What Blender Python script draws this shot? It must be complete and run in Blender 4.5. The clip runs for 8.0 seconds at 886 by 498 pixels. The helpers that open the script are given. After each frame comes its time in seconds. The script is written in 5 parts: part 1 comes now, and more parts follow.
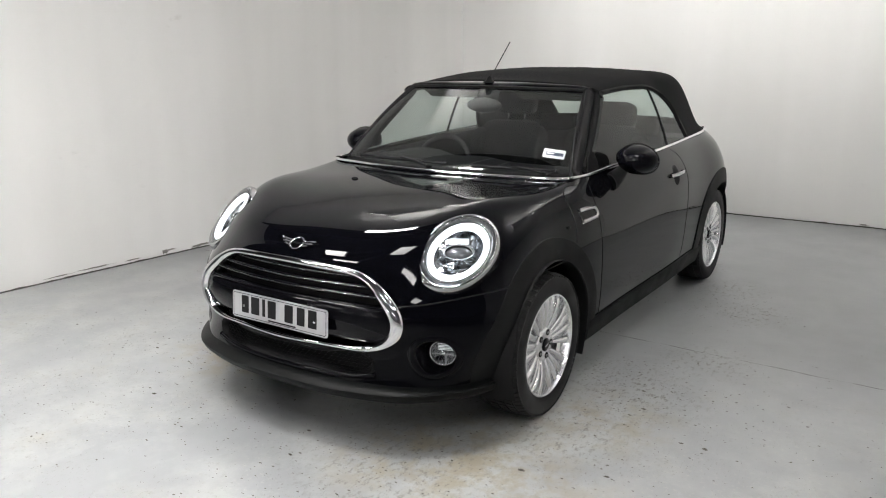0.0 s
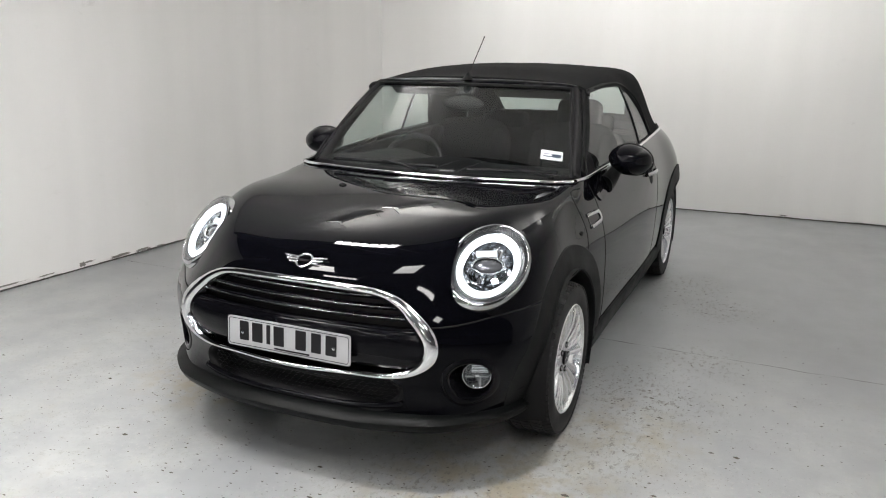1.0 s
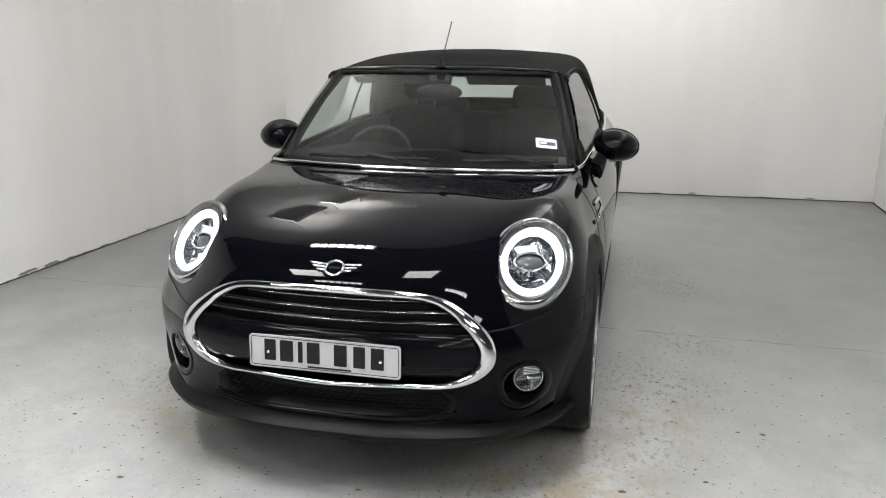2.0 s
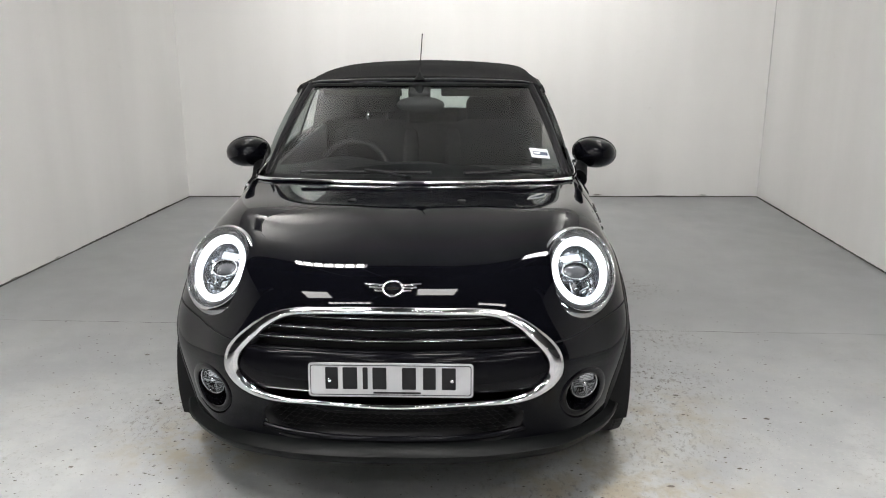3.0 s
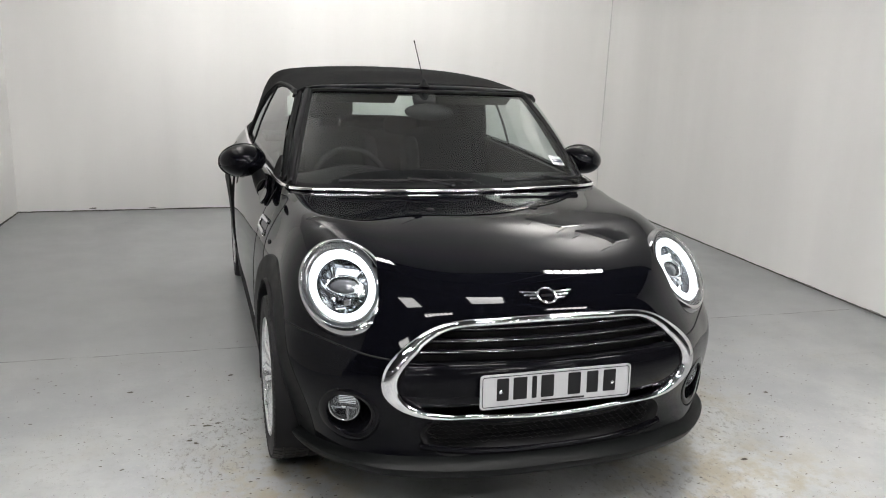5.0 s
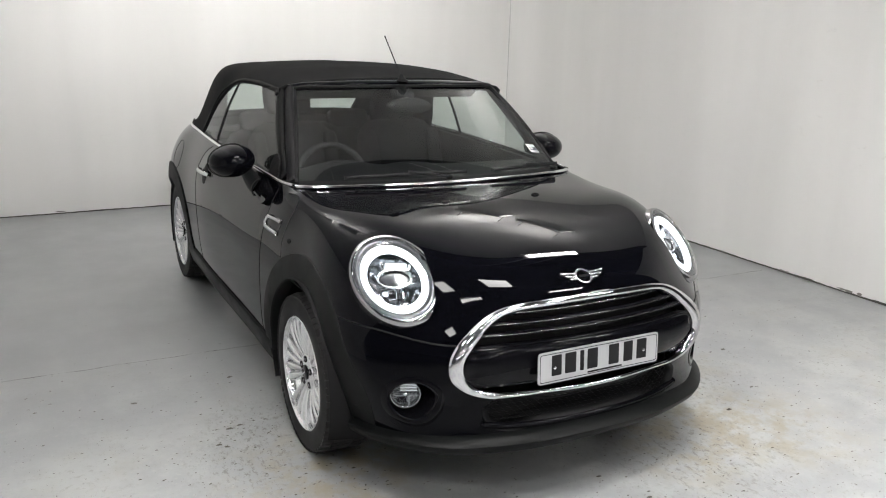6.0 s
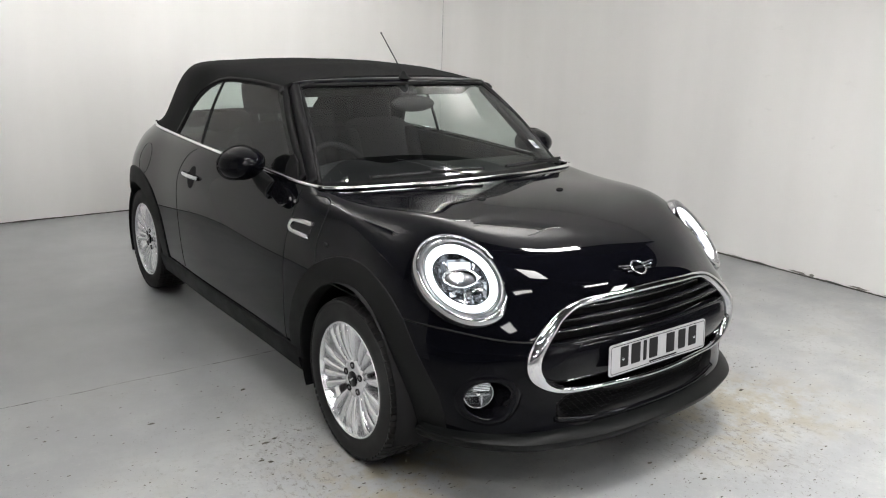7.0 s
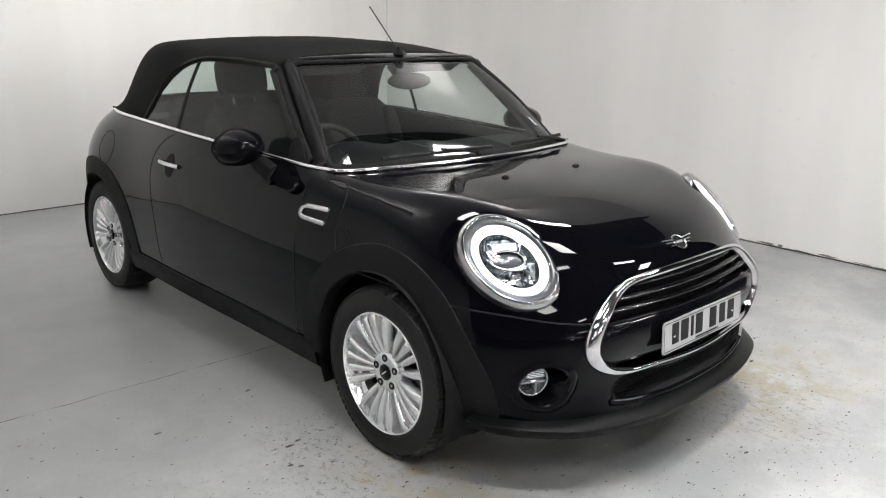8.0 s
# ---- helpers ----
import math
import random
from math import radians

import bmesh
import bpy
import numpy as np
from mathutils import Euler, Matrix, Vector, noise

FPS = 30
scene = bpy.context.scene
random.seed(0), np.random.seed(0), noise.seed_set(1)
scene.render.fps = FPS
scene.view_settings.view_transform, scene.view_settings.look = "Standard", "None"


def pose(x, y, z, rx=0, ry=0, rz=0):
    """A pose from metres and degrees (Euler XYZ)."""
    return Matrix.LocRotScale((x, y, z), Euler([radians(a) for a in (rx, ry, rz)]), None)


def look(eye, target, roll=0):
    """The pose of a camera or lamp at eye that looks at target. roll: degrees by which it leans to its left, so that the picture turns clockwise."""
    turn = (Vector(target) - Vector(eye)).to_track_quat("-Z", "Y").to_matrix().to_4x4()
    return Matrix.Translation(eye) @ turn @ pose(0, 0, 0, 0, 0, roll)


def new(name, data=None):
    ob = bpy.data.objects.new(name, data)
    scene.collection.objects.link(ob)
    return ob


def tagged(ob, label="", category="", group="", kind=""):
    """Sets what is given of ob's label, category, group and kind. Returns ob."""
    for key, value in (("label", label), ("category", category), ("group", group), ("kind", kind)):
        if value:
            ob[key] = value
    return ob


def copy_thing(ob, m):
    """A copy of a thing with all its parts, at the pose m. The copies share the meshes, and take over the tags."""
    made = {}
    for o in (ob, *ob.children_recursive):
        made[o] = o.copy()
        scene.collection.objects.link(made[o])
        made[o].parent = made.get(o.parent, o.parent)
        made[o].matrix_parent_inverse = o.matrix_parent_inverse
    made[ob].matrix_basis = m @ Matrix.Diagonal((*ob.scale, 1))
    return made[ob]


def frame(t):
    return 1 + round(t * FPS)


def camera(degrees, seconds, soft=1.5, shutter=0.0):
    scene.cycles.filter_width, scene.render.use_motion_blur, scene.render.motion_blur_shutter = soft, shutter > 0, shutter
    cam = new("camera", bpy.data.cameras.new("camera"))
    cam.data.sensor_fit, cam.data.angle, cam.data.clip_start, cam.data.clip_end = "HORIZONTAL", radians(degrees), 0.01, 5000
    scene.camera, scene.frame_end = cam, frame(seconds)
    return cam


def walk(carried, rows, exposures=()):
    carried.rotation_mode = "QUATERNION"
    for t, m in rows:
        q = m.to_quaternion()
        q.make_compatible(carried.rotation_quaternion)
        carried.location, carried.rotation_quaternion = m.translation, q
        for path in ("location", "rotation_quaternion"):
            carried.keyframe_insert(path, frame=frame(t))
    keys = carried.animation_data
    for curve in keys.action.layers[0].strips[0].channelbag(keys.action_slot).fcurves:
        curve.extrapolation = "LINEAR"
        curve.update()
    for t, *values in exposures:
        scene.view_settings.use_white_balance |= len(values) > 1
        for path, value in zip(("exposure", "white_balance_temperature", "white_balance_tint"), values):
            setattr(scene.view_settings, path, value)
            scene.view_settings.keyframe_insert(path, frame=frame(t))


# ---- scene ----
cam = camera(58.4, 8.0, soft=1.1)
METRES, EYE, TILT, LEAN, TURN = 8.0, 1.5, 0.0, 0.0, 0.0
PATH = [
    (0, (2.205, -2.892, 1.526), (1.136, -1.273, 1.04), -0.2),
    (0.5, (1.916, -2.87, 1.527), (0.964, -1.185, 1.025), 0.3),
    (1, (1.579, -2.943, 1.545), (0.794, -1.174, 1.038), 0.5),
    (1.2, (1.457, -2.992, 1.565), (0.734, -1.2, 1.05), 0.4),
    (2.3, (0.699, -2.977, 1.524), (0.388, -1.075, 0.988), 0.2),
    (2.5, (0.551, -3.006, 1.544), (0.329, -1.092, 1.008), 0.4),
    (3, (0.238, -3.042, 1.554), (0.177, -1.111, 1.038), -0.1),
    (3.5, (-0.1, -2.98, 1.555), (-0.012, -1.044, 1.061), 0.1),
    (4, (-0.435, -2.978, 1.542), (-0.155, -1.056, 1.065), 1.6),
    (4.5, (-0.761, -2.966, 1.542), (-0.317, -1.075, 1.065), 2.5),
    (4.7, (-0.882, -2.922, 1.518), (-0.383, -1.045, 1.041), 2.6),
    (5.8, (-1.583, -2.765, 1.581), (-0.73, -1.032, 1.062), 1.3),
    (6, (-1.7, -2.742, 1.572), (-0.787, -1.039, 1.056), 1.5),
    (6.5, (-1.963, -2.565, 1.542), (-0.941, -0.927, 1.02), 1.9),
    (7, (-2.196, -2.394, 1.547), (-1.041, -0.844, 1.035), 1.5),
    (7.5, (-2.419, -2.217, 1.528), (-1.134, -0.769, 1.023), 1.3),
    (8, (-2.431, -2.013, 1.486), (-1.116, -0.607, 0.945), 0.9),
]
walk(cam, [(t, look(eye, target, roll)) for t, eye, target, roll in PATH], [(0, 0.20), (1.2, 0.25), (2.5, 0.34), (4.5, 0.36), (6, 0.33), (8, 0.34)])

from mathutils.bvhtree import BVHTree

# ---- world and lamps ----
world = bpy.data.worlds.new("world")
scene.world = world
world.use_nodes = True
world.node_tree.nodes["Background"].inputs[0].default_value = (0.9, 0.95, 1.0, 1)
world.node_tree.nodes["Background"].inputs[1].default_value = 0.02
LED, PANEL, WASH, UP, TUBE = 92.0, 54.0, 17.5, 25.0, 130.0     # emission of the LED cells, flat panels, added unseen wall washers and uplighters that fill the bay, and the tubes of the far hall
CEILING, BULKHEAD, HALL = 2.75, 0.33, 4.2


# ---- materials ----
def material(name, colour, rough=0.5, metal=0.0, coat=0.0, spec=0.5):
    m = bpy.data.materials.new(name)
    m.use_nodes = True
    b = m.node_tree.nodes["Principled BSDF"]
    b.inputs["Base Color"].default_value = (*colour, 1)
    b.inputs["Roughness"].default_value = rough
    b.inputs["Metallic"].default_value = metal
    b.inputs["Coat Weight"].default_value = coat
    b.inputs["Coat Roughness"].default_value = 0.02
    b.inputs["Specular IOR Level"].default_value = spec
    return m


def node(m, kind, **values):
    n = m.node_tree.nodes.new(kind)
    for key, value in values.items():
        n.inputs[key.replace("_", " ")].default_value = value
    return n


def wire(m, a, b):
    m.node_tree.links.new(a, b)


def coords(m, scale=(1, 1, 1)):
    g = m.node_tree.nodes.new("ShaderNodeNewGeometry")
    mp = m.node_tree.nodes.new("ShaderNodeMapping")
    mp.inputs["Scale"].default_value = scale
    wire(m, g.outputs["Position"], mp.inputs["Vector"])
    return mp.outputs["Vector"]


def noise_of(m, scale, detail=4.0, rough=0.55, stretch=(1, 1, 1)):
    n = node(m, "ShaderNodeTexNoise", Scale=scale, Detail=detail, Roughness=rough)
    wire(m, coords(m, stretch), n.inputs["Vector"])
    return n.outputs["Fac"]


def ramp(m, fac, lo, hi, a=0.0, b=1.0):
    r = node(m, "ShaderNodeMapRange", From_Min=lo, From_Max=hi, To_Min=a, To_Max=b)
    wire(m, fac, r.inputs["Value"])
    return r.outputs["Result"]


def times(m, a, b):
    n = m.node_tree.nodes.new("ShaderNodeMath")
    n.operation = "MULTIPLY"
    wire(m, a, n.inputs[0])
    if isinstance(b, float):
        n.inputs[1].default_value = b
    else:
        wire(m, b, n.inputs[1])
    return n.outputs[0]


def blend(m, fac, a, b):
    n = m.node_tree.nodes.new("ShaderNodeMix")
    n.data_type = "RGBA"
    wire(m, fac, n.inputs[0])
    for slot, v in ((6, a), (7, b)):
        if isinstance(v, tuple):
            n.inputs[slot].default_value = (*v, 1)
        else:
            wire(m, v, n.inputs[slot])
    return n.outputs[2]


def shader(m):
    return m.node_tree.nodes["Principled BSDF"]


def bump(m, height, strength, distance=0.01):
    n = node(m, "ShaderNodeBump", Strength=strength, Distance=distance)
    wire(m, height, n.inputs["Height"])
    wire(m, n.outputs["Normal"], shader(m).inputs["Normal"])


def wall_paint():
    m = material("white_wall_paint", (0.78, 0.775, 0.75), 0.42)
    broad = noise_of(m, 0.9, 3.0, 0.5, (1, 1, 0.35))
    fine = noise_of(m, 14.0, 6.0)
    c = blend(m, ramp(m, broad, 0.35, 0.7), (0.80, 0.797, 0.785), (0.75, 0.747, 0.73))
    scuff = times(m, ramp(m, noise_of(m, 5.0, 8.0, 0.7, (1, 1, 2.2)), 0.62, 0.74), ramp(m, noise_of(m, 0.7, 2.0), 0.5, 0.65))
    c = blend(m, times(m, scuff, 0.5), c, (0.55, 0.54, 0.52))
    # upright bands in the colour stand for soft streaks of light
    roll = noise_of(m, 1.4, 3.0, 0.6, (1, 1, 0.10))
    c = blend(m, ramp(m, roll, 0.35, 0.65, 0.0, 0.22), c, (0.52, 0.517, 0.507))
    wire(m, c, shader(m).inputs["Base Color"])
    wire(m, ramp(m, broad, 0.3, 0.7, 0.36, 0.5), shader(m).inputs["Roughness"])
    wave = noise_of(m, 3.4, 3.0, 0.5, (1, 1, 0.10))
    both_h = blend(m, ramp(m, fine, 0.0, 1.0, 0.0, 0.06), wave, fine)
    bump(m, both_h, 0.35, 0.02)
    return m


def near(m, x, y, r):
    """One at a spot of the floor, fading to nothing at r metres from it."""
    d = m.node_tree.nodes.new("ShaderNodeVectorMath")
    d.operation = "DISTANCE"
    wire(m, coords(m), d.inputs[0])
    d.inputs[1].default_value = (x, y, 0)
    return ramp(m, d.outputs["Value"], r, r * 0.25)


def floor_paint():
    m = material("grey_floor_paint", (0.5, 0.5, 0.5), 0.33)
    broad = noise_of(m, 0.6, 4.0, 0.6)
    mid = noise_of(m, 3.2, 6.0, 0.65)
    fine = noise_of(m, 55.0, 4.0, 0.6)
    c = blend(m, ramp(m, broad, 0.35, 0.68), (0.512, 0.526, 0.538), (0.436, 0.450, 0.463))
    # the paint is worn thin and stained towards the open end of the bay
    sep = m.node_tree.nodes.new("ShaderNodeSeparateXYZ")
    wire(m, coords(m), sep.inputs[0])
    front = ramp(m, sep.outputs["Y"], 1.6, -0.3)
    patch = ramp(m, noise_of(m, 1.5, 7.0, 0.66), 0.43, 0.60)
    worn = times(m, front, patch)
    # worn paint, its colour set extra pale to lift the brightness in front
    c = blend(m, times(m, worn, 0.8), c, (0.655, 0.668, 0.658))
    rust = times(m, worn, ramp(m, noise_of(m, 4.2, 8.0, 0.72), 0.50, 0.68))
    c = blend(m, times(m, rust, 0.32), c, (0.42, 0.37, 0.27))
    grime = times(m, worn, ramp(m, noise_of(m, 26.0, 7.0, 0.78), 0.54, 0.68))
    c = blend(m, times(m, grime, 0.7), c, (0.25, 0.235, 0.205))
    for size, cut, keep in ((26.0, 0.09, 0.62), (70.0, 0.12, 0.58)):
        speck = node(m, "ShaderNodeTexVoronoi", Scale=size, Randomness=1.0)
        wire(m, coords(m), speck.inputs["Vector"])
        dots = times(m, ramp(m, speck.outputs["Distance"], cut + 0.06, cut), ramp(m, noise_of(m, size * 0.12, 4.0), keep, keep + 0.06))
        c = blend(m, times(m, times(m, dots, ramp(m, front, 0.0, 1.0, 0.12, 1.0)), 0.75), c, (0.12, 0.115, 0.10))
    scab = times(m, times(m, ramp(m, noise_of(m, 75.0, 6.0, 0.72, (1.0, 0.6, 1)), 0.585, 0.64), ramp(m, noise_of(m, 2.3, 5.0, 0.6), 0.48, 0.60)), front)
    c = blend(m, times(m, scab, 0.75), c, (0.21, 0.195, 0.165))
    pale = times(m, times(m, ramp(m, noise_of(m, 48.0, 6.0, 0.7), 0.57, 0.64), ramp(m, noise_of(m, 1.9, 4.0, 0.6), 0.46, 0.58)), front)
    c = blend(m, times(m, pale, 0.45), c, (0.68, 0.67, 0.63))
    # tan stains and pitted spots round the front wheels
    blot, pits = ramp(m, noise_of(m, 7.0, 7.0, 0.7), 0.44, 0.60), ramp(m, noise_of(m, 42.0, 7.0, 0.75, (1.0, 0.55, 1)), 0.535, 0.60)
    for x, y, r in ((-0.86, -0.20, 0.42), (0.72, -0.45, 0.45), (1.02, -0.68, 0.45), (0.52, -0.70, 0.35), (-0.70, -0.28, 0.30), (1.05, 0.05, 0.40)):
        c = blend(m, times(m, times(m, near(m, x, y, r), blot), 0.62), c, (0.43, 0.365, 0.235))
    for x, y, r in ((0.95, 0.50, 0.35), (1.15, 0.40, 0.35), (-0.96, 0.26, 0.26), (-1.05, -0.05, 0.30), (0.97, -0.12, 0.40), (0.55, -0.72, 0.50), (1.25, 0.95, 0.30), (1.27, 1.86, 0.30), (1.02, 2.30, 0.32), (0.75, 2.75, 0.22)):
        c = blend(m, times(m, times(m, near(m, x, y, r), pits), 0.72), c, (0.17, 0.16, 0.135))
    smear = times(m, ramp(m, noise_of(m, 1.7, 8.0, 0.72), 0.55, 0.74), 0.30)
    c = blend(m, smear, c, (0.38, 0.385, 0.385))
    streak = ramp(m, noise_of(m, 1.1, 6.0, 0.6, (1.0, 0.35, 1)), 0.58, 0.66)
    c = blend(m, times(m, streak, 0.18), c, (0.66, 0.655, 0.64))
    wire(m, c, shader(m).inputs["Base Color"])
    wire(m, ramp(m, mid, 0.3, 0.7, 0.28, 0.46), shader(m).inputs["Roughness"])
    bump(m, fine, 0.10, 0.003)
    return m


def grazing_coat(m, low=0.2):
    """Lacquer whose gloss grows from face-on to grazing angles."""
    edge = node(m, "ShaderNodeLayerWeight", Blend=0.5)
    wire(m, ramp(m, edge.outputs["Facing"], 0.15, 0.62, low, 1.0), shader(m).inputs["Coat Weight"])


def car_paint():
    m = material("midnight_black_paint", (0.003, 0.003, 0.004), 0.5, 0.0, 1.0, 0.0)
    flake = noise_of(m, 900.0, 1.0)
    c = blend(m, ramp(m, flake, 0.55, 0.75), (0.0015, 0.0016, 0.0022), (0.004, 0.0042, 0.0085))
    wire(m, c, shader(m).inputs["Base Color"])
    shader(m).inputs["Coat Roughness"].default_value = 0.012
    shader(m).inputs["Coat IOR"].default_value = 1.43
    grazing_coat(m)
    shader(m).inputs["Coat Tint"].default_value = (0.94, 0.94, 1.0, 1)
    return m


def plastic(name, colour, rough):
    m = material(name, colour, rough)
    g = noise_of(m, 420.0, 2.0)
    bump(m, g, 0.12, 0.0008)
    wire(m, ramp(m, noise_of(m, 9.0, 4.0), 0.3, 0.7, rough - 0.06, rough + 0.06), shader(m).inputs["Roughness"])
    return m


def canvas():
    m = material("black_canvas", (0.011, 0.011, 0.012), 0.85)
    weave = node(m, "ShaderNodeTexVoronoi", Scale=650.0)
    wire(m, coords(m), weave.inputs["Vector"])
    c = blend(m, ramp(m, noise_of(m, 6.0, 5.0), 0.3, 0.7), (0.0045, 0.0045, 0.005), (0.0075, 0.0075, 0.008))
    wire(m, c, shader(m).inputs["Base Color"])
    bump(m, weave.outputs["Distance"], 0.3, 0.001)
    shader(m).inputs["Specular IOR Level"].default_value = 0.15
    return m


def glass(name, tint, ior=1.5, rough=0.0):
    """A thin clear pane: it lets light through and mirrors more towards grazing angles."""
    m = bpy.data.materials.new(name)
    m.use_nodes = True
    t = m.node_tree
    t.nodes.remove(t.nodes["Principled BSDF"])
    out = t.nodes["Material Output"]
    clear = node(m, "ShaderNodeBsdfTransparent", Color=(*tint, 1))
    shine = node(m, "ShaderNodeBsdfGlossy", Roughness=rough)
    edge = node(m, "ShaderNodeLayerWeight", Blend=0.5)
    steep = t.nodes.new("ShaderNodeMath")
    steep.operation = "POWER"
    steep.inputs[1].default_value = 5.0
    wire(m, edge.outputs["Facing"], steep.inputs[0])
    flat = ((ior - 1) / (ior + 1)) ** 2
    mix = t.nodes.new("ShaderNodeMixShader")
    wire(m, ramp(m, steep.outputs[0], 0.0, 1.0, flat, 1.0), mix.inputs[0])
    wire(m, clear.outputs[0], mix.inputs[1])
    wire(m, shine.outputs[0], mix.inputs[2])
    wire(m, mix.outputs[0], out.inputs["Surface"])
    return m


def glow(name, colour, strength):
    m = bpy.data.materials.new(name)
    m.use_nodes = True
    t = m.node_tree
    t.nodes.remove(t.nodes["Principled BSDF"])
    e = node(m, "ShaderNodeEmission", Color=(*colour, 1), Strength=strength)
    wire(m, e.outputs[0], t.nodes["Material Output"].inputs["Surface"])
    return m


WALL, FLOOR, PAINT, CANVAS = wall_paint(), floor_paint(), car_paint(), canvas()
TRIM = plastic("black_trim_plastic", (0.006, 0.0063, 0.0065), 0.5)
shader(TRIM).inputs["Specular IOR Level"].default_value = 0.13
LIP = plastic("satin_black_lip", (0.0035, 0.004, 0.004), 0.40)
shader(LIP).inputs["Specular IOR Level"].default_value = 0.1
DARK = plastic("matt_black_plastic", (0.006, 0.006, 0.0065), 0.6)
shader(DARK).inputs["Specular IOR Level"].default_value = 0.15
GLOSS = material("gloss_black", (0.003, 0.003, 0.004), 0.3, 0.0, 1.0, 0.0)
shader(GLOSS).inputs["Coat IOR"].default_value = 1.43
grazing_coat(GLOSS)
CHROME = material("chrome", (0.82, 0.82, 0.83), 0.06, 1.0)
LAMPRIM = material("dark_chrome", (0.42, 0.42, 0.43), 0.08, 1.0)
RIM = material("bright_chrome", (0.60, 0.60, 0.61), 0.07, 1.0)
SATIN = material("satin_chrome", (0.72, 0.72, 0.73), 0.2, 1.0)
ALLOY = material("silver_alloy", (0.76, 0.77, 0.785), 0.24, 0.85, 0.3)
STEEL = material("brake_steel", (0.30, 0.30, 0.31), 0.35, 1.0)
RUBBER = plastic("tyre_rubber", (0.014, 0.014, 0.0145), 0.62)
shader(RUBBER).inputs["Specular IOR Level"].default_value = 0.25
SCREEN = glass("windscreen_glass", (0.80, 0.85, 0.83), 1.95)
PANE = glass("green_side_glass", (0.76, 0.83, 0.80), 1.7)
LENS = glass("clear_lens", (0.93, 0.94, 0.95), 1.45)
REFLECTOR = material("lamp_reflector", (0.75, 0.76, 0.78), 0.12, 1.0)
FOGBOWL = material("fog_lamp_bowl", (0.34, 0.35, 0.36), 0.20, 0.8)
DRL = glow("daytime_light_ring", (0.92, 0.97, 1.0), 3.0)
BEAM = glow("projector_light", (0.9, 0.96, 1.0), 1.5)
PLATE = material("white_plate", (0.37, 0.375, 0.385), 0.3, 0.0, 0.3)
INK = material("black_ink", (0.012, 0.012, 0.013), 0.4)
shader(INK).inputs["Specular IOR Level"].default_value = 0.12
CLOTH = material("dark_seat_cloth", (0.009, 0.009, 0.010), 0.85)
shader(CLOTH).inputs["Specular IOR Level"].default_value = 0.15
PILLAR = material("satin_black_pillar", (0.006, 0.006, 0.007), 0.45)
shader(PILLAR).inputs["Specular IOR Level"].default_value = 0.2
DASH = material("dashboard_black", (0.010, 0.010, 0.011), 0.5)
shader(DASH).inputs["Specular IOR Level"].default_value = 0.2
STICKER = material("white_sticker", (0.8, 0.82, 0.84), 0.4)
NAVY = material("navy_print", (0.02, 0.035, 0.08), 0.4)
LAMPTRIM = material("lamp_shroud_grey", (0.06, 0.062, 0.066), 0.22, 0.5, 0.4)
LAMPGLASS = material("projector_glass", (0.10, 0.105, 0.115), 0.04, 0.3, 1.0)
MIRROR = material("mirror_glass", (0.9, 0.9, 0.9), 0.01, 1.0)
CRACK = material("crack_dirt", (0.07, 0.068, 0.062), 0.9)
GRIT = plastic("floor_grit", (0.15, 0.14, 0.12), 0.9)
CONCRETE = plastic("bare_concrete", (0.20, 0.195, 0.18), 0.9)
LEDCELL = glow("led_cell", (1.0, 0.97, 0.96), LED)
DIFFUSER = glow("light_diffuser", (1.0, 0.985, 0.965), PANEL)
WALLFILL = glow("wall_fill_light", (1.0, 0.985, 0.96), WASH)
UPFILL = glow("upward_fill_light", (1.0, 0.985, 0.96), UP)
TUBELIGHT = glow("tube_light", (1.0, 0.965, 0.95), TUBE)
LAMPBODY = material("lamp_housing", (0.7, 0.7, 0.69), 0.4)
ROOF = material("ceiling_paint", (0.82, 0.81, 0.80), 0.8)
DARKROOF = material("dark_workshop_roof", (0.035, 0.035, 0.037), 0.8)
DARKWALL = material("grey_workshop_wall", (0.10, 0.10, 0.105), 0.7)


# ---- helpers ----
def mesh_of(name, verts, faces, mat, smooth=True):
    me = bpy.data.meshes.new(name)
    me.from_pydata([tuple(map(float, v)) for v in verts], [], faces)
    me.materials.append(mat)
    if smooth:
        me.polygons.foreach_set("use_smooth", [True] * len(me.polygons))
    me.update()
    return me


def part(name, data, mat, parent=None, label="", smooth=True):
    """Links a bmesh, or (verts, faces), as one mesh object under a thing or a part."""
    if isinstance(data, tuple):
        me = mesh_of(name, data[0], data[1], mat, smooth)
    else:
        me = bpy.data.meshes.new(name)
        data.to_mesh(me)
        data.free()
        me.materials.append(mat)
        if smooth:
            me.polygons.foreach_set("use_smooth", [True] * len(me.polygons))
    ob = new(name, me)
    if parent:
        ob.parent = parent
    if label:
        ob["label"] = label
    return ob


def sharp(ob, angle=35):
    ob.data.set_sharp_from_angle(angle=radians(angle))
    return ob


def solid(ob, thickness, offset=-1.0):
    s = ob.modifiers.new("solid", "SOLIDIFY")
    s.thickness, s.offset = thickness, offset
    return ob


def bevelled(ob, width, segments=2):
    b = ob.modifiers.new("bevel", "BEVEL")
    b.width, b.segments, b.limit_method = width, segments, "ANGLE"
    return ob


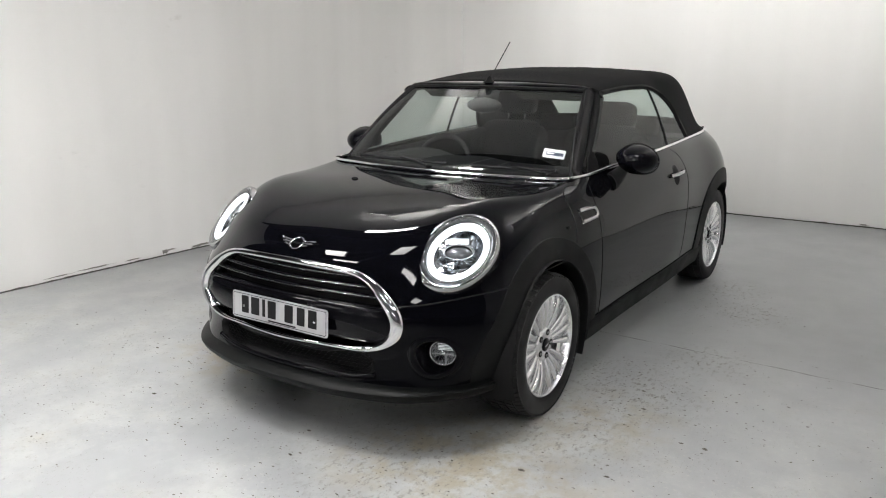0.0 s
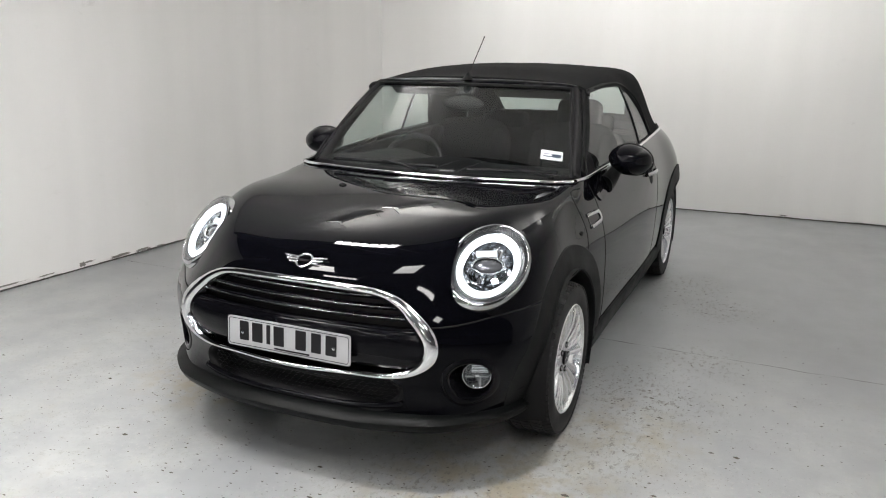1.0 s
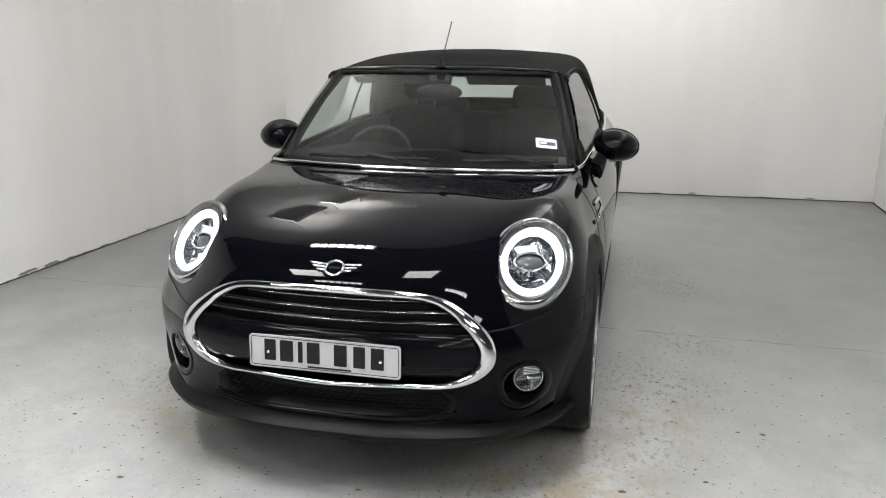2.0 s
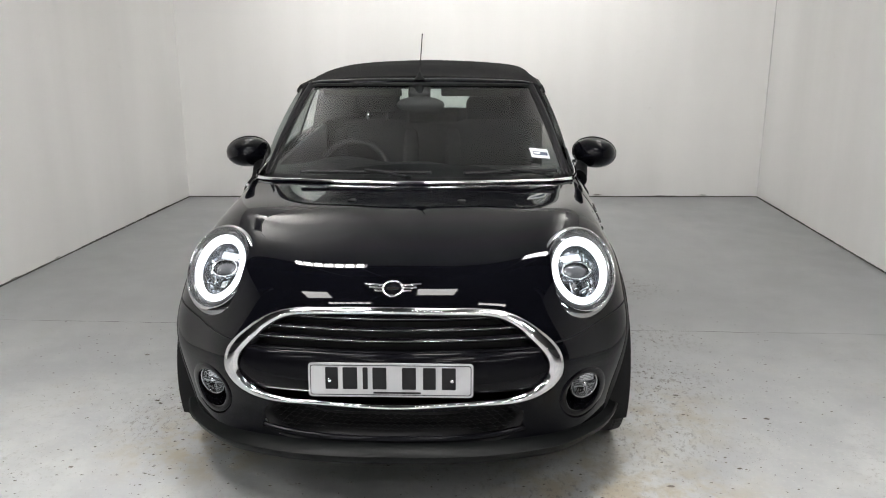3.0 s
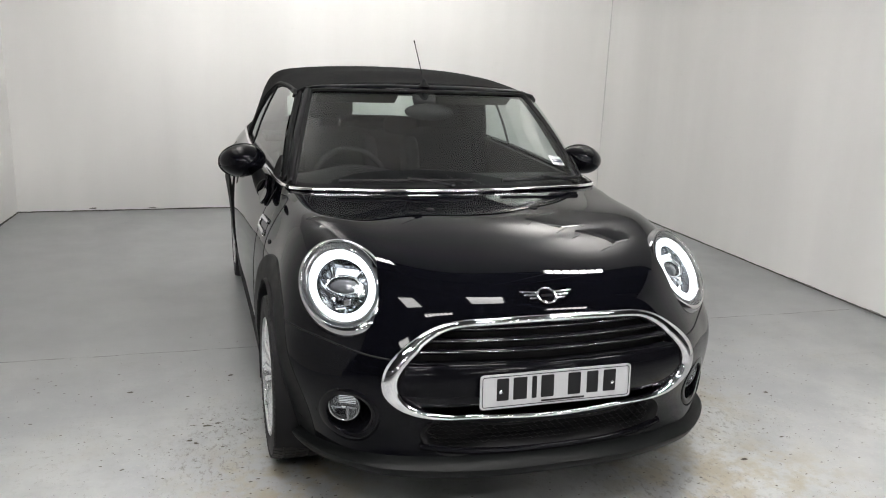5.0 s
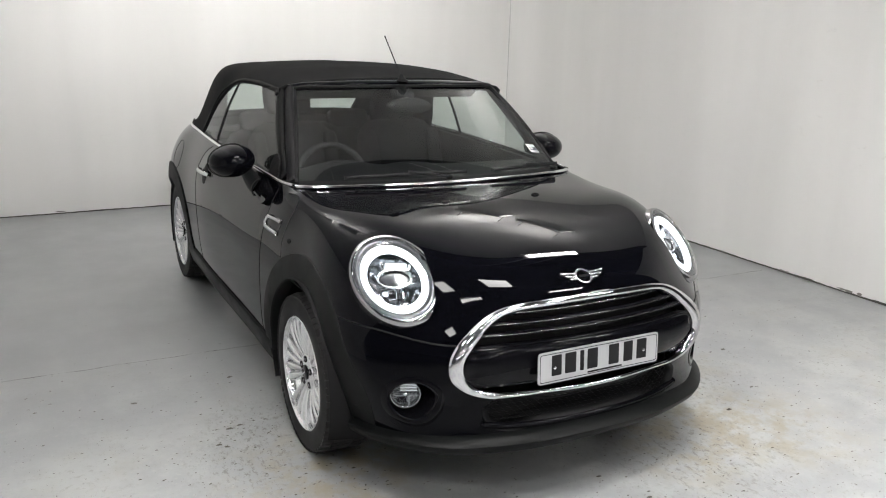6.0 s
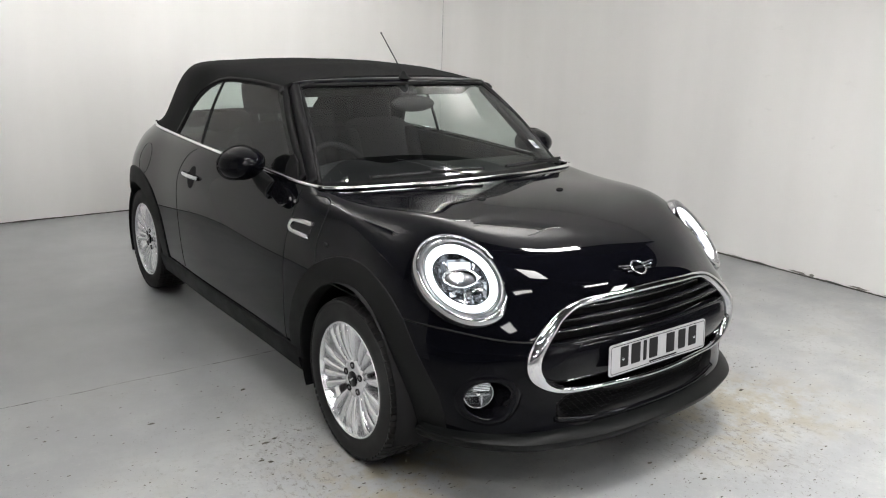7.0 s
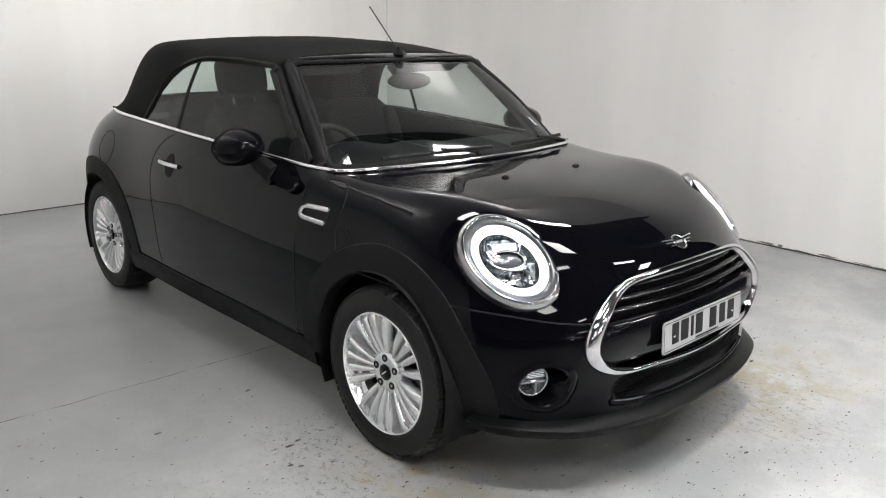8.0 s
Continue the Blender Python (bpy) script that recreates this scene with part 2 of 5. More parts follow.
def cubic(knots, values, at, periodic=False):
    """A natural or periodic cubic spline through values (n x k) at knots; periodic: values[-1] equals values[0]."""
    k, v, at = np.asarray(knots, float), np.asarray(values, float), np.asarray(at, float)
    n, h = len(k), np.diff(k)
    d = np.diff(v, axis=0) / h[:, None]
    a, r = np.eye(n), np.zeros_like(v)
    for i in range(1, n - 1):
        a[i, i - 1 : i + 2] = h[i - 1], 2 * (h[i - 1] + h[i]), h[i]
        r[i] = 6 * (d[i] - d[i - 1])
    if periodic:
        a[0] = 0
        a[0, 0], a[0, 1], a[0, n - 2] = 2 * (h[0] + h[-1]), h[0], h[-1]
        r[0] = 6 * (d[0] - d[-1])
        a[-1] = 0
        a[-1, 0], a[-1, -1] = 1, -1
    m = np.linalg.solve(a, r)
    i = np.clip(np.searchsorted(k, at, "right") - 1, 0, n - 2)
    s = (at - k[i])[:, None]
    hi = h[i][:, None]
    return v[i] + s * (d[i] - hi * (2 * m[i] + m[i + 1]) / 6) + s * s * m[i] / 2 + s**3 * (m[i + 1] - m[i]) / (6 * hi)


def curve(points, count, closed=False):
    """Evenly spaced points on a smooth curve through the given ones."""
    p = np.asarray(points, float)
    if closed:
        p = np.vstack([p, p[:1]])
    k = np.r_[0, np.cumsum(np.linalg.norm(np.diff(p, axis=0), axis=1))]
    fine = cubic(k, p, np.linspace(0, k[-1], 600), closed)
    run = np.r_[0, np.cumsum(np.linalg.norm(np.diff(fine, axis=0), axis=1))]
    at = np.linspace(0, run[-1], count + 1 if closed else count)
    out = np.stack([np.interp(at, run, fine[:, i]) for i in range(p.shape[1])], 1)
    return out[:-1] if closed else out


def sweep(points, section, normals=None, closed=False, closed_section=True, caps=True):
    """Sweeps a section (rows of across, out) along points; out follows the normals given, or world up."""
    p = np.asarray(points, float)
    n = len(p)
    if closed:
        tan = np.roll(p, -1, 0) - np.roll(p, 1, 0)
    else:
        tan = np.gradient(p, axis=0)
    tan /= np.linalg.norm(tan, axis=1)[:, None] + 1e-12
    up = np.tile([0.0, 0, 1], (n, 1)) if normals is None else np.asarray(normals, float)
    side = np.cross(tan, up)
    side /= np.linalg.norm(side, axis=1)[:, None] + 1e-12
    out = np.cross(side, tan)
    verts, faces, k = [], [], len(section[0]) if np.ndim(section) == 3 else len(section)
    for i in range(n):
        s = section[i] if np.ndim(section) == 3 else section
        verts += [p[i] + a * side[i] + b * out[i] for a, b in s]
    for i in range(n if closed else n - 1):
        j = (i + 1) % n
        for c in range(k if closed_section else k - 1):
            e = (c + 1) % k
            faces.append((i * k + c, i * k + e, j * k + e, j * k + c))
    if closed_section and caps and not closed:
        faces += [tuple(range(k)), tuple(range((n - 1) * k, n * k))[::-1]]
    return verts, faces


def circle(r, n=8, ry=None):
    return [(r * math.cos(2 * math.pi * i / n), (ry or r) * math.sin(2 * math.pi * i / n)) for i in range(n)]


def grid_faces(rows, cols, wrap=False):
    out = []
    for i in range(rows - 1):
        for j in range(cols if wrap else cols - 1):
            e = (j + 1) % cols
            out.append((i * cols + j, i * cols + e, (i + 1) * cols + e, (i + 1) * cols + j))
    return out


def lathe(profile, count=64, cap=False):
    """Turns a profile (rows of along, radius) about the x axis."""
    verts = [(a, r * math.cos(t), r * math.sin(t)) for a, r in profile for t in np.linspace(0, 2 * math.pi, count, False)]
    faces = grid_faces(len(profile), count, True)
    if cap:
        faces.append(tuple(range((len(profile) - 1) * count, len(profile) * count)))
    return verts, faces


def joined(*pieces):
    verts, faces = [], []
    for v, f in pieces:
        o = len(verts)
        verts += list(v)
        faces += [tuple(i + o for i in face) for face in f]
    return verts, faces


def block(x, y, z, m=None):
    """A box of that size about the origin, at the pose m."""
    v = [Vector((a * x / 2, b * y / 2, c * z / 2)) for a in (-1, 1) for b in (-1, 1) for c in (-1, 1)]
    v = [(m @ w if m else w) for w in v]
    return v, [(0, 1, 3, 2), (4, 6, 7, 5), (0, 4, 5, 1), (2, 3, 7, 6), (0, 2, 6, 4), (1, 5, 7, 3)]


def ball(rx, ry, rz, m=None, rows=14, cols=24):
    v = []
    for i in range(rows + 1):
        a = math.pi * i / rows
        v += [Vector((rx * math.sin(a) * math.cos(b), ry * math.sin(a) * math.sin(b), rz * math.cos(a)))
              for b in np.linspace(0, 2 * math.pi, cols, False)]
    return [(m @ w if m else w) for w in v], grid_faces(rows + 1, cols, True)


def mirrored(data):
    return [(-v[0], v[1], v[2]) for v in data[0]], [f[::-1] for f in data[1]]


# ---- the bay: floor, three walls, the open workshop behind ----
BACK_L, BACK_R = Vector((-2.575, 4.76, 0)), Vector((3.14, 4.88, 0))
LEFT_END, RIGHT_END = Vector((-2.984, -1.2, 0)), Vector((3.010, -1.2, 0))     # the side walls stop short of the open hall


def wall_between(name, a, b, label, thickness=0.15, height=2.9):
    """A wall whose inner face runs from a to b, with the room to its left."""
    d = (b - a).normalized()
    out = Vector((d.y, -d.x, 0)) * thickness
    n = max(2, int((b - a).length / 0.25))
    verts, faces = [], []
    for i in range(n + 1):
        p = a.lerp(b, i / n)
        wob = 0.004 * noise.noise(p * 1.7)
        for z in (0.006 + 0.002 * noise.noise(p * 5.0), 0.5, 1.0, 1.6, 2.4, height):
            verts.append(p - out.normalized() * (wob + 0.003 * noise.noise(Vector((p.x, p.y, z * 2)))) + Vector((0, 0, z)))
    k = 6
    faces = [(i * k + c, (i + 1) * k + c, (i + 1) * k + c + 1, i * k + c + 1) for i in range(n) for c in range(k - 1)]
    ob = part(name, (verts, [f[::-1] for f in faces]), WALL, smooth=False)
    solid(ob, thickness, -1.0)
    return tagged(ob, label, "wall", kind="structure")


wall_between("wall_west", BACK_L, LEFT_END, "white painted wall with chipped foot beside the parked car")
wall_between("wall_north", BACK_R, BACK_L, "white painted back wall of the bay behind the car")
wall_between("wall_east", RIGHT_END, BACK_R, "white painted wall with chipped foot along the bay")

# the dark hall that the bay opens into
HALL_W, HALL_E, HALL_S = -13.0, 13.0, -27.0
HALL_RING = [Vector((HALL_W, HALL_S, 0)), Vector((HALL_E, HALL_S, 0)), Vector((HALL_E, -1.2, 0)), Vector((3.16, -1.2, 0)), Vector((-3.134, -1.2, 0)), Vector((HALL_W, -1.2, 0))]
for name, i, j, words in (("wall_south", 0, 1, "plain dark wall that closes the far end of the hall"), ("wall_hall_east", 1, 2, "plain dark side wall of the hall"),
                          ("wall_hall_northeast", 2, 3, "plain dark wall beside the mouth of the bay"), ("wall_hall_northwest", 4, 5, "plain dark wall beside the mouth of the bay"), ("wall_hall_west", 5, 0, "plain dark side wall of the hall")):
    wall_between(name, HALL_RING[i], HALL_RING[j], words, height=HALL).data.materials[0] = DARKWALL

floor_mesh = part("floor", ([(HALL_W - 0.2, HALL_S - 0.2, 0), (HALL_E + 0.2, HALL_S - 0.2, 0), (HALL_E + 0.2, 6, 0), (HALL_W - 0.2, 6, 0)], [(0, 1, 2, 3)]), FLOOR)
tagged(floor_mesh, "worn grey painted concrete floor with stains and cracks", "floor", kind="structure")
solid(floor_mesh, 0.1, -1)
roof_mesh = part("ceiling", block(7, 6 - BULKHEAD, 0.12, pose(0.2, (6 + BULKHEAD) / 2, CEILING + 0.06)), ROOF, smooth=False)
tagged(roof_mesh, "plain white ceiling over the bay", "ceiling", kind="structure")
roof_front = part("ceiling_front", block(HALL_E - HALL_W + 0.4, BULKHEAD - HALL_S + 0.4, 0.12, pose(0, (BULKHEAD + HALL_S) / 2, HALL + 0.06)), DARKROOF, smooth=False)
tagged(roof_front, "dark roof of the hall in front of the bay", "ceiling", kind="structure")
drop = part("bulkhead", block(7, 0.04, HALL - CEILING + 0.02, pose(0.2, BULKHEAD - 0.022, (HALL + CEILING) / 2 - 0.01)), DARKROOF, smooth=False)
tagged(drop, "dark board above the edge of the bay ceiling", "ceiling", kind="structure")


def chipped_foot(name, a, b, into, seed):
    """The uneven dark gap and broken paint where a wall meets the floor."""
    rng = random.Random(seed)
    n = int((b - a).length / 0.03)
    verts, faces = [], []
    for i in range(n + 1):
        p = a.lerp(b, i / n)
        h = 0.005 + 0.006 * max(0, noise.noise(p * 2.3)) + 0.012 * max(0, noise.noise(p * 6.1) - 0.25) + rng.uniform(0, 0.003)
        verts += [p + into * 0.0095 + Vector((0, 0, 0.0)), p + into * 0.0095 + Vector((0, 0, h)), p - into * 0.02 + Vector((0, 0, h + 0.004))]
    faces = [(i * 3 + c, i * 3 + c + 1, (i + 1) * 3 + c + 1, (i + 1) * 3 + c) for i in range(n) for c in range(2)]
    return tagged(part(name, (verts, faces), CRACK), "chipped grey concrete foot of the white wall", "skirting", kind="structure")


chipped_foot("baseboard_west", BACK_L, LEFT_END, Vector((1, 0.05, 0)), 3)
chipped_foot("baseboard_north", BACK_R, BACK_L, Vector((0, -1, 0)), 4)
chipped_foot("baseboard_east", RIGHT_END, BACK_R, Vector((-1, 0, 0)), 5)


def paint_chips(a, b, into, spots, seed):
    """Ragged patches low on a wall where the paint has flaked off; spots are rows of (along, height, length, tall)."""
    rng = random.Random(seed)
    d = (b - a).normalized()
    for along, z, long, tall in spots:
        verts, n = [], 22
        for i in range(n):
            t = 2 * math.pi * i / n
            r = rng.uniform(0.55, 1.15)
            p = a + d * (along + 0.5 * long * r * math.cos(t)) + into * 0.0105
            verts.append(p + Vector((0, 0, max(0.004, z + 0.5 * tall * r * math.sin(t)))))
        verts.append(a + d * along + into * 0.0120 + Vector((0, 0, z)))
        ob = part("paint_chip", (verts, [(i, (i + 1) % n, n) for i in range(n)]), CONCRETE, smooth=False)
        tagged(ob, "flaked patch of bare grey concrete at the foot of the wall", "paint chip", kind="structure")


# distances along each wall from its back corner
paint_chips(BACK_L, LEFT_END, Vector((1, 0.07, 0)).normalized(),
            [(3.91, 0.034, 0.07, 0.041), (3.86, 0.041, 0.10, 0.013), (4.19, 0.028, 0.16, 0.009), (4.47, 0.033, 0.30, 0.011), (4.75, 0.029, 0.22, 0.010), (3.59, 0.025, 0.20, 0.022), (3.39, 0.022, 0.16, 0.026), (3.22, 0.017, 0.12, 0.013), (2.87, 0.015, 0.10, 0.012), (2.37, 0.017, 0.08, 0.011)], 31)
paint_chips(BACK_R, RIGHT_END, Vector((-1, 0.02, 0)).normalized(),
            [(4.46, 0.019, 0.14, 0.017), (4.56, 0.022, 0.045, 0.030), (4.88, 0.020, 0.16, 0.015), (5.12, 0.017, 0.14, 0.009), (5.24, 0.014, 0.10, 0.011), (5.36, 0.017, 0.09, 0.009), (3.96, 0.014, 0.12, 0.012), (3.36, 0.013, 0.10, 0.011)], 32)
paint_chips(BACK_R, BACK_L, Vector((0, -1, 0)), [(0.55, 0.020, 0.10, 0.012), (1.60, 0.024, 0.08, 0.016), (4.60, 0.022, 0.09, 0.014), (5.10, 0.026, 0.07, 0.018)], 33)


def floor_crack(a, b, width, seed):
    rng = random.Random(seed)
    n = int((b - a).length / 0.02)
    verts = []
    for i in range(n + 1):
        p = a.lerp(b, i / n) + Vector((0, 0.012 * noise.noise(Vector((i * 0.11, seed, 0))), 0.0015))
        w = width * max(0.08, 0.5 + 1.1 * noise.noise(Vector((i * 0.16, seed, 3)))) * rng.uniform(0.5, 1.2)
        verts += [p + Vector((0, -w, 0)), p + Vector((0, w, 0))]
    ob = part("floor_crack", (verts, [(2 * i, 2 * i + 2, 2 * i + 3, 2 * i + 1) for i in range(n)]), CRACK)
    return tagged(ob, "thin dark crack in the painted concrete floor", "crack", kind="structure")


floor_crack(Vector((-2.72, 1.15, 0)), Vector((2.95, 1.03, 0)), 0.0032, 11)


def floor_debris():
    """Chips and specks of grit that lie on the floor, thickest round the front wheels."""
    rng = random.Random(21)
    spots = [(0.92, 0.55, 0.16, 150), (1.15, 0.42, 0.22, 170), (1.1, -0.05, 0.25, 150), (-0.96, 0.22, 0.12, 130), (-1.0, -0.25, 0.25, 110),
             (0.45, -1.0, 0.30, 150), (-0.75, -0.35, 0.12, 60), (-1.0, -0.9, 0.35, 120), (-1.3, 0.5, 0.35, 60), (1.6, 0.1, 0.4, 80), (0.95, 1.95, 0.15, 50), (0.3, -1.5, 0.9, 420), (0.9, -0.6, 0.5, 420), (-1.1, -0.5, 0.5, 380), (1.5, 0.5, 0.5, 220), (-1.5, 0.6, 0.5, 160), (1.2, 1.9, 0.18, 120), (0.0, -0.9, 0.35, 200)]
    verts, faces = [], []
    for cx, cy, spread, count in spots:
        for _ in range(count):
            x, y = rng.gauss(cx, spread), rng.gauss(cy, spread)
            size = 0.0011 + 0.0034 * rng.random() ** 3 + (0.009 * rng.random() if rng.random() < 0.02 else 0)
            n, a0, o = 5, rng.random() * 6, len(verts)
            longer = rng.uniform(1.0, 2.2)
            for i in range(n):
                a, r = a0 + 2 * math.pi * i / n, size * rng.uniform(0.6, 1.3)
                verts.append((x + r * longer * math.cos(a), y + r * 0.8 * math.sin(a), 0.0006))
            verts.append((x, y, 0.0008 + size * 0.5))
            faces += [(o + i, o + (i + 1) % n, o + n) for i in range(n)]
    ob = part("floor_debris", (verts, faces), GRIT, smooth=False)
    return tagged(ob, "dark grit and paint chips scattered on the floor", "debris", kind="stuff")


floor_debris()


def led_bar(x, y, z, top):
    """A short LED bar: a slim housing with a row of seven bright square cells."""
    lamp = tagged(new("led_bar"), "slim white LED bar with seven bright cells, hung overhead", "ceiling light", "LED bars overhead")
    lamp.matrix_world = pose(x, y, z)
    part("housing", block(0.54, 0.12, 0.05, pose(0, 0, 0.025)), LAMPBODY, lamp, smooth=False)
    for k in (-1, 1):
        part("hanger", block(0.012, 0.012, top - z, pose(0.2 * k, 0, (top - z) / 2)), LAMPBODY, lamp, smooth=False)
    for i in range(7):
        part("led_cell", block(0.048, 0.085, 0.020, pose(-0.225 + 0.075 * i, 0, -0.012)), LEDCELL, lamp, smooth=False)
    return lamp


def tube_light(x, y, turn, z=3.3):
    """A hall batten: a slim housing with one bare tube under it, hung from the roof."""
    lamp = tagged(new("tube_light"), "white batten with a bare bright tube, hung from the hall roof", "ceiling light", "tube lights of the hall")
    lamp.matrix_world = pose(x, y, z, 0, 0, turn)
    part("housing", block(1.56, 0.06, 0.045, pose(0, 0, 0.055)), LAMPBODY, lamp, smooth=False)
    part("tube", ([(v[0], v[1], v[2]) for v in lathe([(-0.75, 0.004), (-0.75, 0.019), (0.75, 0.019), (0.75, 0.004)], 10)[0]], lathe([(0, 1), (1, 1), (2, 1), (3, 1)], 10)[1]), TUBELIGHT, lamp)
    for k in (-1, 1):
        part("tube_holder", block(0.02, 0.03, 0.05, pose(0.765 * k, 0, 0.008)), LAMPBODY, lamp, smooth=False)
        part("hanger", block(0.008, 0.008, HALL - z - 0.07, pose(0.6 * k, 0, 0.07 + (HALL - z - 0.07) / 2)), LAMPBODY, lamp, smooth=False)


def fill_washer(x, y, turn, long=1.1, z=2.56):
    """An added slim trough, never in view, hung below the ceiling; its open side brightens the wall."""
    lamp = tagged(new("fill_washer"), "unseen added fill light, a slim white trough that brightens the wall", "ceiling light", "wall washers")
    lamp.matrix_world = pose(x, y, z, 0, 0, turn)
    hood = joined(block(long + 0.03, 0.012, 0.13, pose(0, -0.035, 0, -32)), block(long + 0.03, 0.10, 0.012, pose(0, 0.0, 0.066, -10)), block(0.012, 0.07, 0.12, pose(long / 2 + 0.01, 0, 0, -32)), block(0.012, 0.07, 0.12, pose(-long / 2 - 0.01, 0, 0, -32)))
    part("trough", hood, LAMPBODY, lamp, smooth=False)
    part("diffuser", block(long, 0.008, 0.10, pose(0, -0.008, 0.0, -32)), WALLFILL, lamp, smooth=False)
    for k in (-1, 1):
        part("hanger", block(0.008, 0.008, CEILING - z - 0.06, pose(0.4 * long * k, 0, 0.06 + (CEILING - z - 0.06) / 2)), LAMPBODY, lamp, smooth=False)


def fill_uplighter(x, y, z=2.42):
    """An added pendant trough, never in view, that throws fill light at the white ceiling."""
    lamp = tagged(new("fill_uplighter"), "unseen added fill light, a white pendant trough that shines at the ceiling", "ceiling light", "pendant uplighters")
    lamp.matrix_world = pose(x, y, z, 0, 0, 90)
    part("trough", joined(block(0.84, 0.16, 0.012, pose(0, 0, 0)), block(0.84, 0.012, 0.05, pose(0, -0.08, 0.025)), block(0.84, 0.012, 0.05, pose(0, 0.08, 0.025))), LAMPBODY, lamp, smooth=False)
    part("upward_diffuser", block(0.80, 0.12, 0.008, pose(0, 0, 0.030)), UPFILL, lamp, smooth=False)
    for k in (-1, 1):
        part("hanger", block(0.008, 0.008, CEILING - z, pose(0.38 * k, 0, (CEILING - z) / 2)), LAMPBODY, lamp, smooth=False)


def ceiling_panel(x, y, z=2.86, wide=0.42):
    lamp = tagged(new("ceiling_panel"), "flat square ceiling light panel, switched on", "ceiling light", "ceiling panels")
    lamp.matrix_world = pose(x, y, z)
    part("frame", block(wide + 0.04, wide + 0.04, 0.03, pose(0, 0, 0.008)), LAMPBODY, lamp, smooth=False)
    part("diffuser", block(wide, wide, 0.012, pose(0, 0, -0.010)), DIFFUSER, lamp, smooth=False)
    for k in (-1, 1):
        part("hanger", block(0.010, 0.010, HALL - z - 0.02, pose(0.15 * k, 0, 0.02 + (HALL - z - 0.02) / 2)), LAMPBODY, lamp, smooth=False)


for lx, ly in ((-0.64, 0.18), (1.10, 0.18), (-0.64, -1.6), (1.10, -1.6), (-1.0, -3.3), (0.23, -3.3), (1.45, -3.3)):
    led_bar(lx, ly, 2.40, HALL)
# the last two panels are added, unseen, to throw light across the car
for lx, ly in ((-1.15, -1.25), (0.25, -1.0), (-1.9, -2.5), (2.3, -2.5)):
    ceiling_panel(lx, ly)
# unseen troughs added to brighten the back wall
for lx in (-1.0, 0.3, 1.6):
    fill_washer(lx, 3.75, 0, 1.2)
# added out of view to lift the ceiling and what it lights
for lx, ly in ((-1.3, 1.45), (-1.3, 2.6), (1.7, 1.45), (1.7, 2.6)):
    fill_uplighter(lx, ly)
for ly in (-9.0, -13.0, -18.0, -24.0):
    for lx in (-10.5, -6.5, -2.5, 2.5, 6.5, 10.5):
        if abs(lx) < (4 if ly > -10 else 7 if ly > -15 else 12):
            tube_light(lx, ly, 0)


# ---- the car: a small black soft-top convertible, front axle at y = 0, nose towards -y ----
car = tagged(new("car"), "glossy black convertible car with black fabric roof and lit headlights", "car")
WHEELBASE, TRACK, TYRE_R = 2.495, 0.739, 0.308

# Body shell: ribs that run from the cowl or belt line down to the lower edge, all round one half of the car.
RIBS = []


def rib(*p):
    RIBS.append(np.array(p, float).reshape(-1, 3))


rib(0, 0.31, 0.942, 0, 0.0, 0.930, 0, -0.33, 0.888, 0, -0.57, 0.800, 0, -0.672, 0.705, 0, -0.735, 0.55, 0, -0.728, 0.38, 0, -0.742, 0.25)
rib(0.30, 0.33, 0.942, 0.30, 0.01, 0.932, 0.30, -0.31, 0.888, 0.30, -0.545, 0.800, 0.31, -0.648, 0.700, 0.31, -0.71, 0.55, 0.31, -0.702, 0.38, 0.31, -0.718, 0.25)
rib(0.50, 0.37, 0.942, 0.50, 0.06, 0.929, 0.503, -0.25, 0.905, 0.51, -0.47, 0.803, 0.53, -0.565, 0.690, 0.54, -0.650, 0.55, 0.535, -0.632, 0.38, 0.530, -0.655, 0.25)
rib(0.655, 0.41, 0.942, 0.645, 0.13, 0.925, 0.622, -0.17, 0.909, 0.640, -0.365, 0.789, 0.688, -0.448, 0.658, 0.702, -0.515, 0.53, 0.684, -0.525, 0.38, 0.660, -0.545, 0.25)
rib(0.695, 0.44, 0.942, 0.705, 0.22, 0.914, 0.715, -0.04, 0.878, 0.755, -0.230, 0.778, 0.793, -0.33, 0.650, 0.804, -0.39, 0.53, 0.776, -0.40, 0.38, 0.738, -0.405, 0.25)
rib(0.710, 0.47, 0.944, 0.735, 0.31, 0.900, 0.762, 0.13, 0.840, 0.800, 0.00, 0.755, 0.820, -0.05, 0.650, 0.828, -0.09, 0.53, 0.818, -0.10, 0.38, 0.788, -0.10, 0.25)
rib(0.722, 0.50, 0.946, 0.758, 0.42, 0.895, 0.792, 0.36, 0.830, 0.820, 0.33, 0.750, 0.834, 0.32, 0.650, 0.838, 0.31, 0.53, 0.836, 0.31, 0.38, 0.822, 0.31, 0.25)
rib(0.738, 0.68, 0.952, 0.775, 0.66, 0.895, 0.807, 0.65, 0.830, 0.833, 0.65, 0.750, 0.848, 0.65, 0.650, 0.851, 0.65, 0.53, 0.846, 0.65, 0.38, 0.825, 0.65, 0.25)
rib(0.762, 1.15, 0.968, 0.797, 1.15, 0.910, 0.826, 1.15, 0.840, 0.848, 1.15, 0.760, 0.860, 1.15, 0.650, 0.860, 1.15, 0.53, 0.852, 1.15, 0.38, 0.828, 1.15, 0.25)
rib(0.775, 1.65, 0.985, 0.810, 1.65, 0.920, 0.840, 1.65, 0.850, 0.859, 1.65, 0.765, 0.867, 1.65, 0.650, 0.866, 1.65, 0.53, 0.856, 1.65, 0.38, 0.832, 1.65, 0.25)
